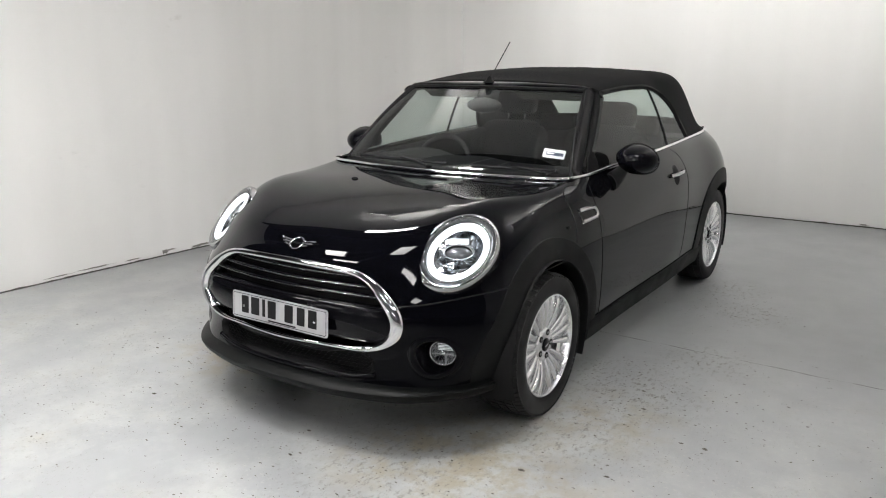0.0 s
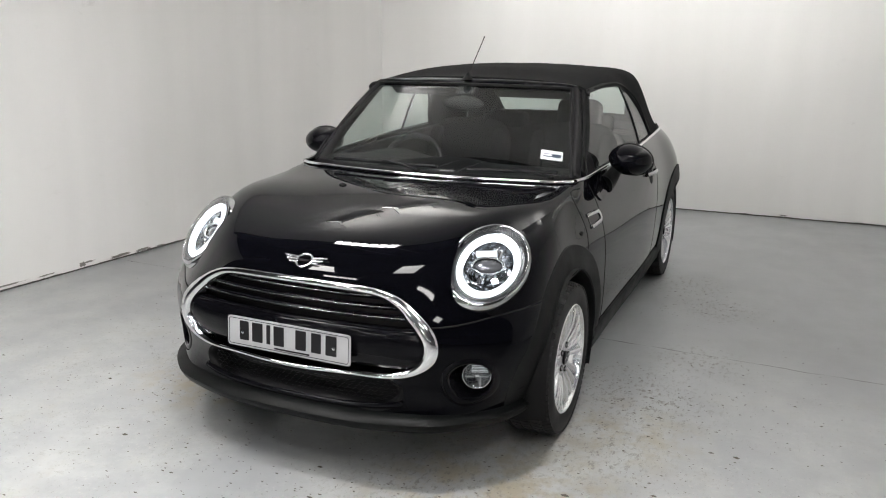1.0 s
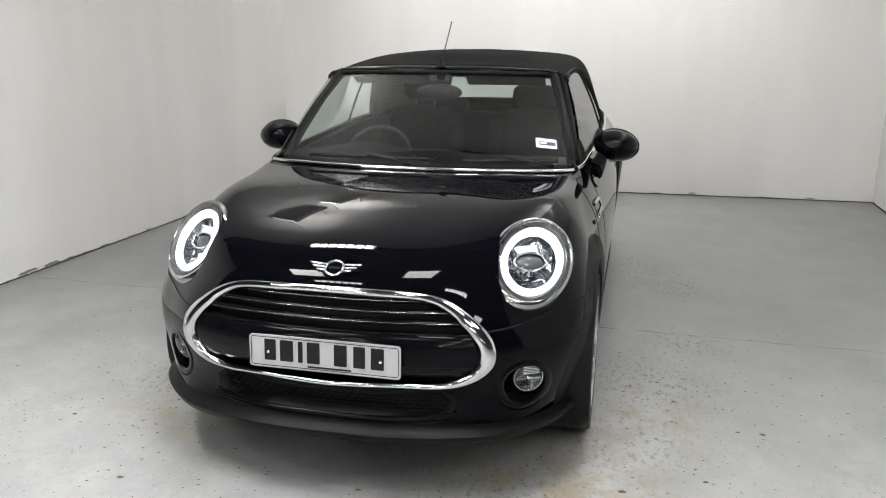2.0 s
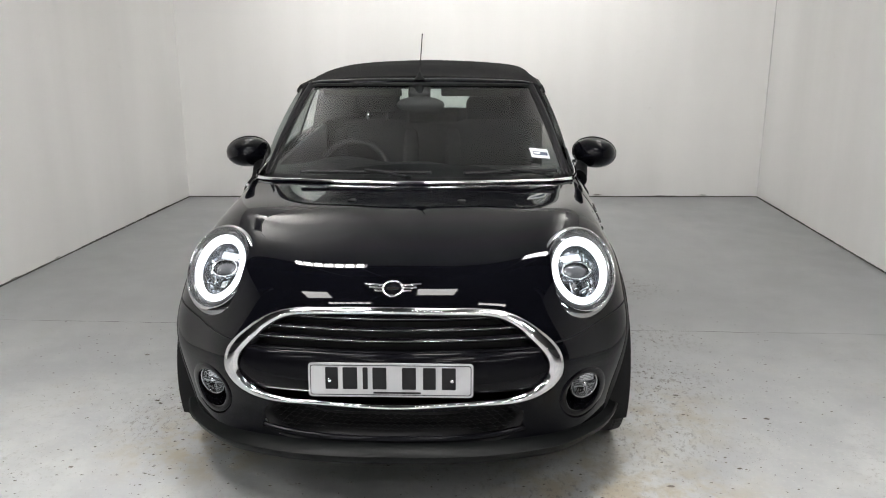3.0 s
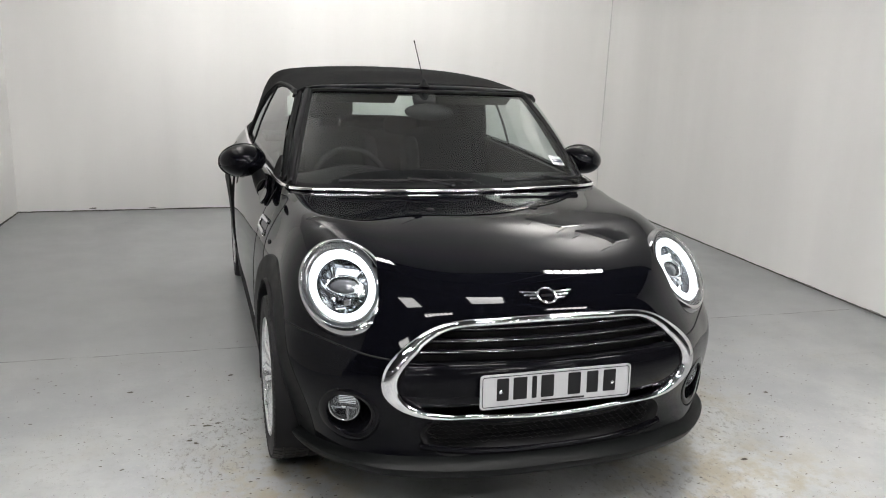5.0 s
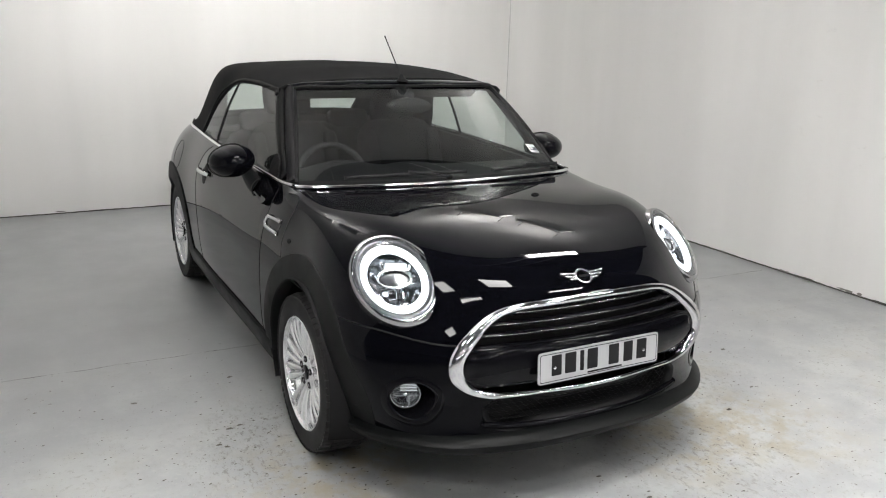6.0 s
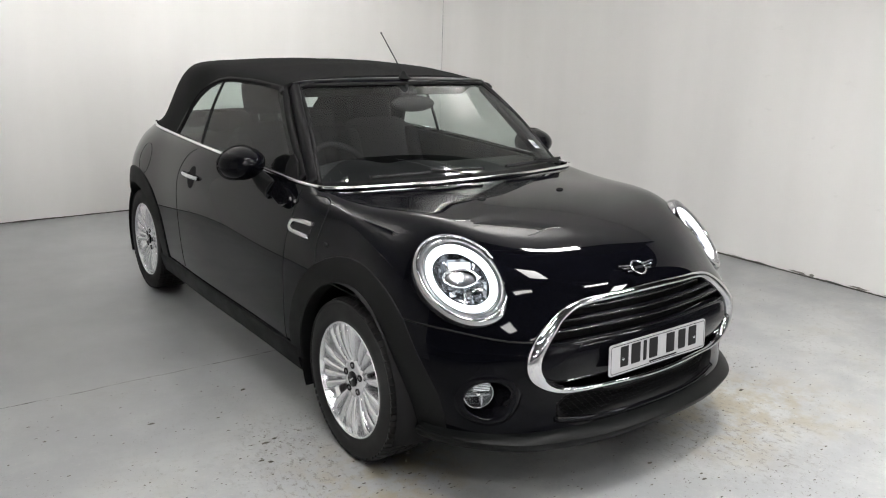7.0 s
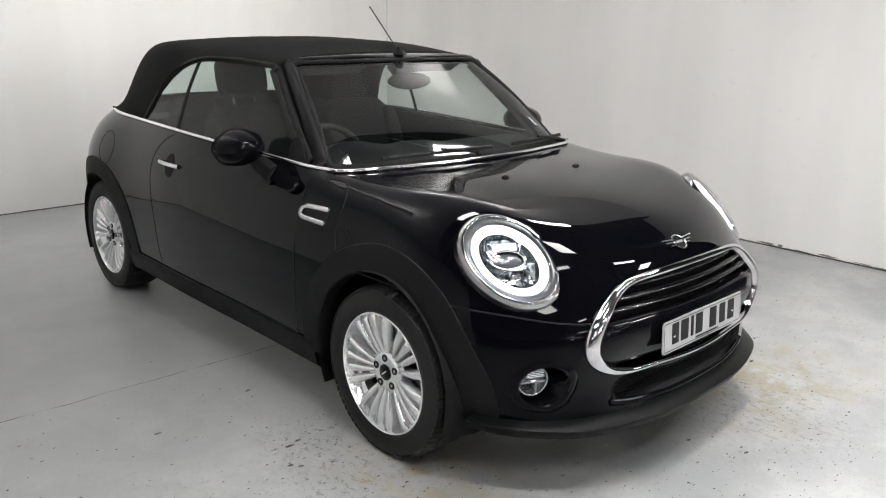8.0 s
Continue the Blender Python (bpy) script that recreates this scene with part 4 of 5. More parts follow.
# headlights
def headlight(s):
    lamp = None
    turn = np.linspace(0, 2 * math.pi, 96, False)

    def place(k, t, lift, flat=0.0):
        """A point at k of the rim's radius; flat draws it from the body's curve to the lamp's own plane."""
        q = LAMP_C + LAMP_A * (LAMP_RA * k * math.cos(t)) + LAMP_B * (LAMP_RB * k * math.sin(t))
        p, n = cast(q + LAMP_N * 0.4, -LAMP_N)
        d = (p - q).dot(LAMP_N)
        p = q + LAMP_N * (d * (1 - flat) + lift)
        return (p.x * s, p.y, p.z)

    def rings(rows):
        verts = [place(k, t, h, fl) for k, h, fl in rows for t in turn]
        faces = grid_faces(len(rows), len(turn), True)
        return verts, (faces if s < 0 else [f[::-1] for f in faces])

    lamp = part("headlight", rings([(1.015, -0.010, 0), (1.008, 0.001, 0.3), (0.995, 0.0065, 0.6), (0.96, 0.0135, 0.9), (0.905, 0.019, 0.9), (0.890, 0.018, 0.9), (0.885, 0.008, 0.9)]),
                LAMPRIM, car, "round headlight in a chrome rim, lit")
    part("shroud", rings([(0.895, 0.012, 0.9), (0.84, 0.016, 0.9), (0.77, 0.013, 0.9), (0.735, 0.004, 0.9), (0.69, 0.0, 0.9)]), LAMPTRIM, lamp)
    part("light_ring", rings([(0.735, 0.002, 0.9), (0.73, 0.010, 0.9), (0.68, 0.016, 0.9), (0.62, 0.014, 0.9), (0.595, 0.006, 0.9), (0.59, -0.008, 0.9)]), DRL, lamp,
         "bright white daytime running light ring")
    rng = random.Random(8)
    cut, steps = [(0.595, -0.006), (0.56, -0.035), (0.44, -0.055), (0.30, -0.075), (0.01, -0.085)], np.linspace(0, 2 * math.pi, 22, False)
    bowl = [place(k + rng.uniform(-0.02, 0.02), t + rng.uniform(-0.05, 0.05), h + (rng.uniform(-0.012, 0.012) if i else 0), 0.9) for i, (k, h) in enumerate(cut) for t in steps]
    facets = grid_faces(len(cut), len(steps), True)
    part("reflector_bowl", (bowl, facets if s < 0 else [f[::-1] for f in facets]), material_dark_bowl, lamp, smooth=False)
    part("outer_lens", rings([(0.892, 0.017, 0.9), (0.80, 0.024, 0.9), (0.65, 0.031, 0.9), (0.5, 0.036, 0.9), (0.25, 0.041, 0.9), (0.005, 0.042, 0.9)]), LENS, lamp).visible_shadow = False
    # projector: a lens in a bright housing above a lower reflector, with fins
    a, b, n = (Vector((v.x * s, v.y, v.z)) for v in (LAMP_A, LAMP_B, LAMP_N))
    c = Vector((LAMP_C.x * s, LAMP_C.y, LAMP_C.z))
    up = (Vector((0, 0, 1)) - n * n.z).normalized()
    right = up.cross(n)
    basis = Matrix((right, up, n)).transposed().to_4x4()
    here = Matrix.Translation(c - n * 0.030 + up * 0.008) @ basis
    tube = [(0.062 * math.cos(t), 0.036 * math.sin(t)) for t in np.linspace(0, 2 * math.pi, 32, False)]
    rim = [[here @ Vector((x * k, y * k, z)) for x, y in tube] for k, z in ((1.0, -0.03), (1.0, 0.02), (0.94, 0.024), (0.86, 0.016))]
    part("projector_rim", ([p for r in rim for p in r], grid_faces(4, 32, True)), CHROME, lamp)
    part("projector_lens", ball(0.055, 0.032, 0.020, here, 12, 28), LAMPGLASS, lamp)
    part("upper_light", block(0.075, 0.022, 0.01, here @ pose(0, 0.050, 0.012, 12)), BEAM, lamp, "lit upper light module", False)
    for i in (-1, 1):
        bevelled(part("light_fin", block(0.012, 0.036, 0.02, here @ pose(i * 0.047, 0.046, 0.008, 0, 0, -i * 24)), REFLECTOR, lamp, smooth=False), 0.003)
    for i, (x, y, w, h) in enumerate(((-0.028, -0.052, 0.022, 0.02), (0.022, -0.055, 0.026, 0.022), (0.0, -0.075, 0.03, 0.012), (0.055, 0.0, 0.014, 0.03), (-0.058, 0.01, 0.012, 0.03))):
        bevelled(part("reflector_facet", block(w, h, 0.006, here @ pose(x, y, 0.0, 20 - 13 * i, 15 * i - 25, 8 * i)), REFLECTOR, lamp, smooth=False), 0.002)
    return lamp


material_dark_bowl = material("dark_lamp_bowl", (0.42, 0.43, 0.45), 0.14, 1.0)
for s in (1, -1):
    headlight(s)


# fog lamps in round recesses
def fog_lamp(s):
    def spot(k, t, lift, dx=0.0):
        x, z = 0.632 + dx + 0.065 * k * math.cos(t), 0.399 + 0.069 * k * math.sin(t)
        p, n = on_front(x, z)
        p = p + Vector((0, 1, 0)) * -lift
        return (p.x * s, p.y, p.z)
    turn = np.linspace(0, 2 * math.pi, 48, False)
    verts = [spot(k, t, h) for k, h in ((1.34, -0.002), (1.32, 0.0006), (1.06, 0.0012), (1.0, 0.0)) for t in turn]
    rim = np.array(verts[-48:])
    plane = np.linalg.lstsq(np.c_[rim[:, 0], rim[:, 2], np.ones(48)], rim[:, 1], rcond=None)[0]
    for k, deep in ((0.97, 0.004), (0.93, 0.016), (0.88, 0.045), (0.80, 0.085), (0.5, 0.11), (0.01, 0.115)):
        for t in turn:
            x, z = (0.632 + 0.065 * k * math.cos(t)) * s, 0.399 + 0.069 * k * math.sin(t)
            verts.append((x, plane[0] * x + plane[1] * z + plane[2] + deep, z))
    well = part("fog_lamp", (verts, grid_faces(10, 48, True)), GLOSS, car, "round clear fog lamp in a gloss black recess")
    aim = Matrix.Translation((FOG_C.x * s, FOG_C.y, FOG_C.z)) @ pose(0, 0, 0, 4, 0, 24 * s)
    turned = lathe([(0.0, 0.0525), (0.012, 0.0525), (0.014, 0.050), (0.006, 0.047), (-0.02, 0.038), (-0.028, 0.002)], 40)
    spin = aim @ pose(0, 0, 0, 0, 0, -90)
    part("lamp_bowl", ([spin @ Vector(v) for v in turned[0]], turned[1]), FOGBOWL, well)
    part("lamp_bar", block(0.084, 0.006, 0.006, aim @ pose(0, -0.008, -0.004)), FOGBOWL, well, smooth=False)
    part("lamp_post", block(0.006, 0.006, 0.044, aim @ pose(0.012, -0.008, -0.026)), FOGBOWL, well, smooth=False)
    part("lamp_shield", block(0.030, 0.006, 0.018, aim @ pose(-0.012, -0.004, -0.024)), GLOSS, well, smooth=False)
    part("lamp_bulb", ball(0.013, 0.018, 0.013, aim @ pose(0, 0.0, 0), 8, 12), SATIN, well)
    for i in range(5):
        part("lens_rib", block(0.056, 0.003, 0.003, aim @ pose(0.01, -0.006, 0.012 + 0.006 * i)), REFLECTOR, well, smooth=False)
    part("lamp_lens", ball(0.050, 0.014, 0.050, aim @ pose(0, -0.008, 0), 10, 28), LENS, well).visible_shadow = False


for s in (1, -1):
    fog_lamp(s)


# winged badge: a plain ring with bars
def badge():
    p, n = on_top(0, -0.617)
    slope = math.degrees(math.atan2(-n.y, n.z))
    m = Matrix.Translation(p + n * 0.004) @ pose(0, 0, 0, slope)
    ring_pts = [m @ Vector((0.031 * math.cos(t), 0.029 * math.sin(t), 0.003)) for t in np.linspace(0, 2 * math.pi, 40, False)]
    b = part("bonnet_badge", sweep(ring_pts, circle(0.0032, 8), [tuple(n)] * 40, True), CHROME, car, "chrome ring badge with winged bars")
    disc = [m @ Vector((0.029 * math.cos(t), 0.027 * math.sin(t), 0.001)) for t in np.linspace(0, 2 * math.pi, 32, False)]
    part("badge_field", (disc, [tuple(range(32))]), GLOSS, b, smooth=False)
    part("badge_bar", block(0.040, 0.010, 0.003, m @ pose(0, 0, 0.003)), CHROME, b, smooth=False)
    for s in (1, -1):
        for i, (y, a, z) in enumerate(((0.012, 0.090, 0.0), (0.001, 0.076, 0.0), (-0.010, 0.060, 0.0))):
            wing = [m @ Vector((s * x, y - 0.004 * i * 0 + 0.10 * (x - 0.03) * (1 - i * 0.3), 0.002)) for x in np.linspace(0.030, a, 8)]
            part("badge_wing", sweep(wing, [(-0.003, 0), (-0.002, 0.003), (0.002, 0.003), (0.003, 0)], [tuple(n)] * 8), CHROME, b)


badge()

# washer jets
for s in (1, -1):
    p, n = on_top(0.216 * s, 0.013)
    part("washer_jet", ball(0.019, 0.013, 0.009, Matrix.Translation(p) @ pose(0, 0, 0, -4), 8, 16), DARK, car)


# ---- greenhouse ----
CHROME_LINE = [(0, 0.318, 0.951), (0.30, 0.338, 0.951), (0.52, 0.377, 0.951), (0.655, 0.413, 0.951), (0.700, 0.447, 0.951), (0.722, 0.53, 0.952), (0.738, 0.68, 0.957), (0.763, 1.15, 0.973), (0.776, 1.65, 0.990), (0.762, 2.18, 1.002),
               (0.694, 2.58, 1.010), (0.555, 2.76, 1.015), (0.30, 2.845, 1.015), (0, 2.865, 1.015)]


def belt(points, name, s, r=0.008):
    p = np.array(points) * [s, 1, 1]
    line = curve(p, 90)
    return part(name, sweep(line, [(-r, -0.004), (-r, 0.004), (-r * 0.5, 0.009), (r * 0.5, 0.009), (r, 0.004), (r, -0.004)], [(0.35 * s if i > 20 else 0, -0.3 if i < 20 else 0, 1) for i in range(90)]), CHROME, car, "slim chrome belt-line strip")


front_line = [(-x, y, z) for x, y, z in CHROME_LINE[4:0:-1]] + CHROME_LINE[:5]
fl = curve(front_line, 121)
part("cowl_strip", sweep(fl, [(-0.008, -0.008), (-0.009, 0.001), (-0.004, 0.006), (0.004, 0.006), (0.008, 0.001), (0.008, -0.008)], [(0, -0.5, 1)] * 121), CHROME, car, "chrome strip at the windscreen foot")
for s in (1, -1):
    belt(CHROME_LINE[4:12], "belt_strip", s)

# the black scuttle between the chrome strip and the glass
SCR_LOW = [(0, 0.395, 0.962), (0.30, 0.413, 0.962), (0.50, 0.447, 0.962), (0.615, 0.487, 0.962), (0.672, 0.520, 0.962)]
SCR_TOP = [(0, 0.893, 1.333), (0.25, 0.905, 1.332), (0.42, 0.930, 1.329), (0.505, 0.955, 1.326), (0.535, 0.968, 1.322)]


def full(half):
    return [(-x, y, z) for x, y, z in half[:0:-1]] + list(half)


low, top = curve(full(SCR_LOW), 61), curve(full(SCR_TOP), 61)
rows = []
for k in np.linspace(0, 1, 24):
    bow = 0.022 * math.sin(math.pi * k)
    mid = low * (1 - k) + top * k
    rows += list(mid + np.array([0, -0.63, 0.77]) * bow)
screen = part("windscreen", (rows, grid_faces(24, 61)), SCREEN, car, "raked windscreen of clear tinted glass")
screen.visible_shadow = False
band = curve(full([(0, 0.30, 0.936), (0.30, 0.325, 0.936), (0.52, 0.365, 0.936), (0.655, 0.40, 0.936), (0.70, 0.44, 0.936)]), 61)
part("scuttle", (list(band) + list(low + [0, 0.03, -0.012]) + list(low + [0, 0.12, -0.10]), grid_faces(3, 61)), DARK, car)

# windscreen frame: pillars, header rail
PILLAR_LOW, PILLAR_TOP = Vector((0.686, 0.548, 0.950)), Vector((0.553, 1.000, 1.325))
for s in (1, -1):
    pts, secs = [], []
    for k in np.linspace(0, 1, 24):
        p = PILLAR_LOW.lerp(PILLAR_TOP, k) + Vector((0.006, -0.012, 0.014)) * math.sin(math.pi * k)
        pts.append((p.x * s, p.y, p.z))
        w = 0.034 - 0.006 * k
        secs.append([(-w, -0.012), (-w * 0.9, 0.004), (-w * 0.35, 0.009), (w * 0.4, 0.010), (w * 0.9, 0.005), (w, -0.012), (0, -0.028)])
    norm = [(0.90 * s, -0.22, 0.36)] * 24
    part("windscreen_pillar", sweep(pts, np.array(secs), norm), PILLAR, car)
    rim = [np.array(low[0 if s < 0 else -1]) * (1 - k) + np.array(top[0 if s < 0 else -1]) * k + np.array([0, -0.63, 0.77]) * 0.022 * math.sin(math.pi * k) for k in np.linspace(-0.02, 1, 20)]
    part("screen_seal", sweep(rim, [(-0.009, -0.006), (-0.009, 0.003), (0.009, 0.003), (0.009, -0.006)], [(0.1 * s, -0.7, 0.7)] * 20), DARK, car)
    # window frame behind the pillar
    fr = curve([(0.698 * s, 0.625, 0.955), (0.650 * s, 0.83, 1.13), (0.588 * s, 1.03, 1.305)], 20)
    part("window_frame", sweep(fr, [(-0.03, -0.012), (-0.03, 0.006), (0.03, 0.006), (0.03, -0.012)], [(0.9 * s, -0.1, 0.35)] * 20), DARK, car)

head = curve(full([(0, 0.945, 1.352), (0.25, 0.953, 1.350), (0.42, 0.970, 1.342), (0.52, 0.985, 1.334), (0.575, 0.998, 1.322)]), 61)
front_edge = np.array(top) + [0, -0.006, 0.006]
rows = list(front_edge + [0, 0.03, -0.03]) + list(front_edge) + list(front_edge * 0.72 + head * 0.28 + [0, -0.004, 0.010]) + list(front_edge * 0.3 + head * 0.7 + [0, -0.004, 0.013]) + list(head + [0, 0.012, 0.006]) + list(head + [0, 0.03, -0.02])
part("header_rail", (rows, grid_faces(6, 61)), PAINT, car, "gloss black header rail above the windscreen")
part("header_seal", sweep(front_edge + [0, -0.003, -0.004], [(-0.006, -0.005), (-0.006, 0.004), (0.006, 0.004), (0.006, -0.005)], [(0, -0.7, 0.7)] * 61), DARK, car)

# aerial
foot = Vector((0, 0.915, 1.352))
aerial = part("aerial", joined(
    (lambda d: ([Vector((0, 0.905, 1.356)) + Vector((v[1] * (1.0), v[2] * 1.9 + 0.25 * v[0], v[0])) for v in d[0]], d[1]))(lathe([(0.0, 0.026), (0.004, 0.025), (0.016, 0.014), (0.028, 0.009), (0.036, 0.006), (0.038, 0.001)], 20))),
    DARK, car, "short black rod aerial on the header rail")
part("rod", sweep([Vector((0, 0.925, 1.385)).lerp(Vector((0.003, 1.126, 1.568)), k) for k in np.linspace(0, 1, 6)], circle(0.0026, 8)), DARK, aerial)
part("rod_tip", ball(0.004, 0.004, 0.005, pose(0.003, 1.126, 1.568), 6, 8), DARK, aerial)

# soft top: hoops from the roof centre to the lower edge, mirrored
HOOPS = []


def hoop(*p):
    HOOPS.append(np.array(p, float).reshape(-1, 3))


hoop(0, 0.955, 1.368, 0.28, 0.962, 1.364, 0.45, 0.978, 1.352, 0.55, 0.992, 1.338, 0.600, 1.005, 1.312)
hoop(0, 1.30, 1.408, 0.28, 1.30, 1.402, 0.46, 1.30, 1.384, 0.56, 1.30, 1.358, 0.615, 1.30, 1.322)
hoop(0, 1.60, 1.420, 0.28, 1.60, 1.413, 0.47, 1.60, 1.394, 0.57, 1.60, 1.362, 0.625, 1.60, 1.318)
hoop(0, 1.95, 1.418, 0.28, 1.93, 1.410, 0.47, 1.91, 1.390, 0.58, 1.860, 1.352, 0.648, 1.81, 1.272)
hoop(0, 2.30, 1.400, 0.28, 2.29, 1.396, 0.51, 2.26, 1.380, 0.635, 2.14, 1.306, 0.706, 1.955, 1.140)
hoop(0, 2.49, 1.366, 0.28, 2.48, 1.362, 0.515, 2.44, 1.343, 0.655, 2.290, 1.215, 0.750, 2.065, 1.000)
hoop(0, 2.69, 1.195, 0.28, 2.68, 1.19, 0.520, 2.62, 1.172, 0.655, 2.490, 1.100, 0.738, 2.36, 1.008)
hoop(0, 2.86, 1.018, 0.28, 2.84, 1.018, 0.48, 2.78, 1.018, 0.60, 2.72, 1.016, 0.690, 2.62, 1.014)


def soft_top():
    half = np.array(HOOPS)
    whole = np.concatenate([half[:, :0:-1] * [-1, 1, 1], half], 1)
    n, k = whole.shape[:2]
    wide = cubic(np.arange(k), whole.transpose(1, 0, 2).reshape(k, -1), np.linspace(0, k - 1, 97)).reshape(97, n, 3)
    run = np.r_[0, np.cumsum(np.linalg.norm(np.diff(half[:, 2], axis=0), axis=1))]
    g = cubic(run, wide.transpose(1, 0, 2).reshape(n, -1), np.linspace(0, run[-1], 110)).reshape(110, 97, 3)
    # the cloth sags a little between its bows
    for i in range(110):
        for j in range(97):
            p = Vector(g[i, j])
            sag = 0.0035 * math.cos(2 * math.pi * (p.y - 1.28) / 0.42) * max(0, 1 - abs(p.x) / 0.6) if p.y < 2.3 else 0
            g[i, j, 2] += sag + 0.0012 * noise.noise(p * 9)
    verts = g.reshape(-1, 3)
    faces = []
    for f in grid_faces(110, 97):
        c = verts[list(f)].mean(0)
        if c[1] > 2.3 and abs(c[0]) < 0.46 and 1.055 < c[2] < 1.30:
            continue
        faces.append(f)
    top_ob = part("soft_top", (verts, faces), CANVAS, car, "taut black fabric soft top, closed")
    solid(top_ob, 0.014, -1)
    hole = [f for f in grid_faces(110, 97) if f not in set(faces)]
    used = sorted({i for f in hole for i in f})
    back = {i: m for m, i in enumerate(used)}
    part("rear_window", (verts[used] - [0, 0.004, 0.004], [tuple(back[i] for i in f) for f in hole]), PANE, car).visible_shadow = False
    return g


TOP_GRID = soft_top()
# piping along the lower edge of the fabric
for s in (1, -1):
    edge = TOP_GRID[:, -1 if s > 0 else 0]
    part("fabric_edging", sweep(edge, circle(0.007, 6)), CANVAS, car)


# side windows
def window_top(y):
    """Height of the window's upper edge."""
    return float(np.interp(y, [0.60, 1.0, 1.3, 1.6, 1.72, 1.80, 1.88, 1.95, 2.01, 2.07], [0.97, 1.312, 1.325, 1.321, 1.305, 1.277, 1.225, 1.150, 1.070, 0.985]))


def belt_at(y):
    line = np.array(CHROME_LINE[4:11])
    return np.interp(y, line[:, 1], line[:, 0]), np.interp(y, line[:, 1], line[:, 2])


def side_pane(y0, y1, s, name, parent):
    rows, ys = [], np.linspace(y0, y1, 40)
    for y in ys:
        bx, bz = belt_at(y)
        for k in np.linspace(0, 1, 10):
            z = bz + (max(window_top(y), bz + 0.002) - bz) * k
            x = (bx - 0.018) - (z - bz) / 0.345 * (bx - 0.018 - 0.605) + 0.012 * math.sin(math.pi * min(1, (z - bz) / 0.345))
            rows.append((x * s, y, z))
    ob = part(name, (rows, grid_faces(40, 10)), PANE, parent, "green-tinted side glass, closed")
    ob.visible_shadow = False
    return rows


for s, key in ((1, "door_left"), (-1, "door_right")):
    rows = side_pane(0.62, 1.645, s, "door_window", PANELS[key])
    rows = side_pane(1.665, 2.065, s, "quarter_window", car)
    post = [Vector(rows[i]) + Vector((0.002 * s, -0.01, 0)) for i in range(10)]
    part("window_post", sweep(post, [(-0.010, -0.004), (-0.010, 0.003), (0.010, 0.003), (0.010, -0.004)], [(0.95 * s, 0, 0.3)] * 10), DARK, car)
    # upper window seal and inner belt trim
    ys = np.linspace(0.98, 2.062, 60)
    seal = []
    for y in ys:
        bx, bz = belt_at(y)
        z = window_top(y)
        x = (bx - 0.018) - (z - bz) / 0.345 * (bx - 0.018 - 0.605) + 0.012 * math.sin(math.pi * min(1, max(0, (z - bz) / 0.345)))
        seal.append(((x + 0.002) * s, y, z))
    part("window_seal", sweep(seal, [(-0.012, -0.006), (-0.012, 0.005), (0.012, 0.005), (0.012, -0.006)], [(0.9 * s, 0, 0.4)] * 60), DARK, car)
    # sail panel at the mirror
    tri = [(0.726, 0.60, 0.962), (0.736, 0.705, 0.966), (0.722, 0.715, 1.005), (0.706, 0.705, 1.045), (0.698, 0.685, 1.055), (0.702, 0.65, 1.03)]
    solid(part("sail_panel", ([(x * s, y, z) for x, y, z in tri], [tuple(range(6))]), DARK, PANELS[key], smooth=False), 0.008)


# door mirrors
def door_mirror(s, door):
    c = Vector((0.862 * s, 0.895, 1.002))
    pts, cols = [], 32
    for i in range(17):
        a = math.pi * i / 16
        for b in np.linspace(0, 2 * math.pi, cols, False):
            x, y, z = math.sin(a) * math.cos(b), -math.cos(a), math.sin(a) * math.sin(b)
            y = y * 0.118 if y < 0 else y * 0.05
            q = Vector((x * 0.106 * (1 + 0.06 * z), y, z * 0.074))
            pts.append(c + pose(0, 0, 0, 0, 6 * s, -10 * s) @ q)
    m = part("mirror_shell", (pts, [f[::-1] for f in grid_faces(17, cols, True)]), PAINT, door, "rounded gloss black door mirror")
    at = Matrix.Translation(c) @ pose(0, 0, 0, 0, 6 * s, -10 * s)
    band = [at @ Vector((0.1065 * math.cos(b), 0.012, 0.0745 * math.sin(b))) for b in np.linspace(0, 2 * math.pi, 48, False)]
    part("mirror_band", sweep(band, circle(0.0035, 6), None, True), DARK, m)
    face = [at @ Vector((0.086 * math.cos(b), 0.052, 0.060 * math.sin(b))) for b in np.linspace(0, 2 * math.pi, 32, False)]
    part("mirror_glass", (face, [tuple(range(32))]), MIRROR, m, smooth=False)
    stalk = curve([(0.805 * s, 0.875, 0.968), (0.790 * s, 0.82, 0.925), (0.772 * s, 0.755, 0.895)], 14)
    sec = [[(0.032 * (1 + 0.5 * k) * math.cos(t), 0.024 * (1 + 0.7 * k) * math.sin(t)) for t in np.linspace(0, 2 * math.pi, 14, False)] for k in np.linspace(0, 1, 14)]
    part("mirror_stalk", sweep(stalk, np.array(sec), [(s, 0, 0.2)] * 14), TRIM, m)
    base = []
    for (y, z) in outline([(0.80, 0.945), (0.71, 0.935), (0.60, 0.905), (0.56, 0.878), (0.575, 0.858), (0.66, 0.862), (0.78, 0.885), (0.83, 0.92)], 40):
        p, n = on_side(y, z, s)
        base.append(p + n * 0.006)
    solid(part("mirror_foot", (base, [tuple(range(40))]), GLOSS, door, smooth=False), 0.012)
    return m


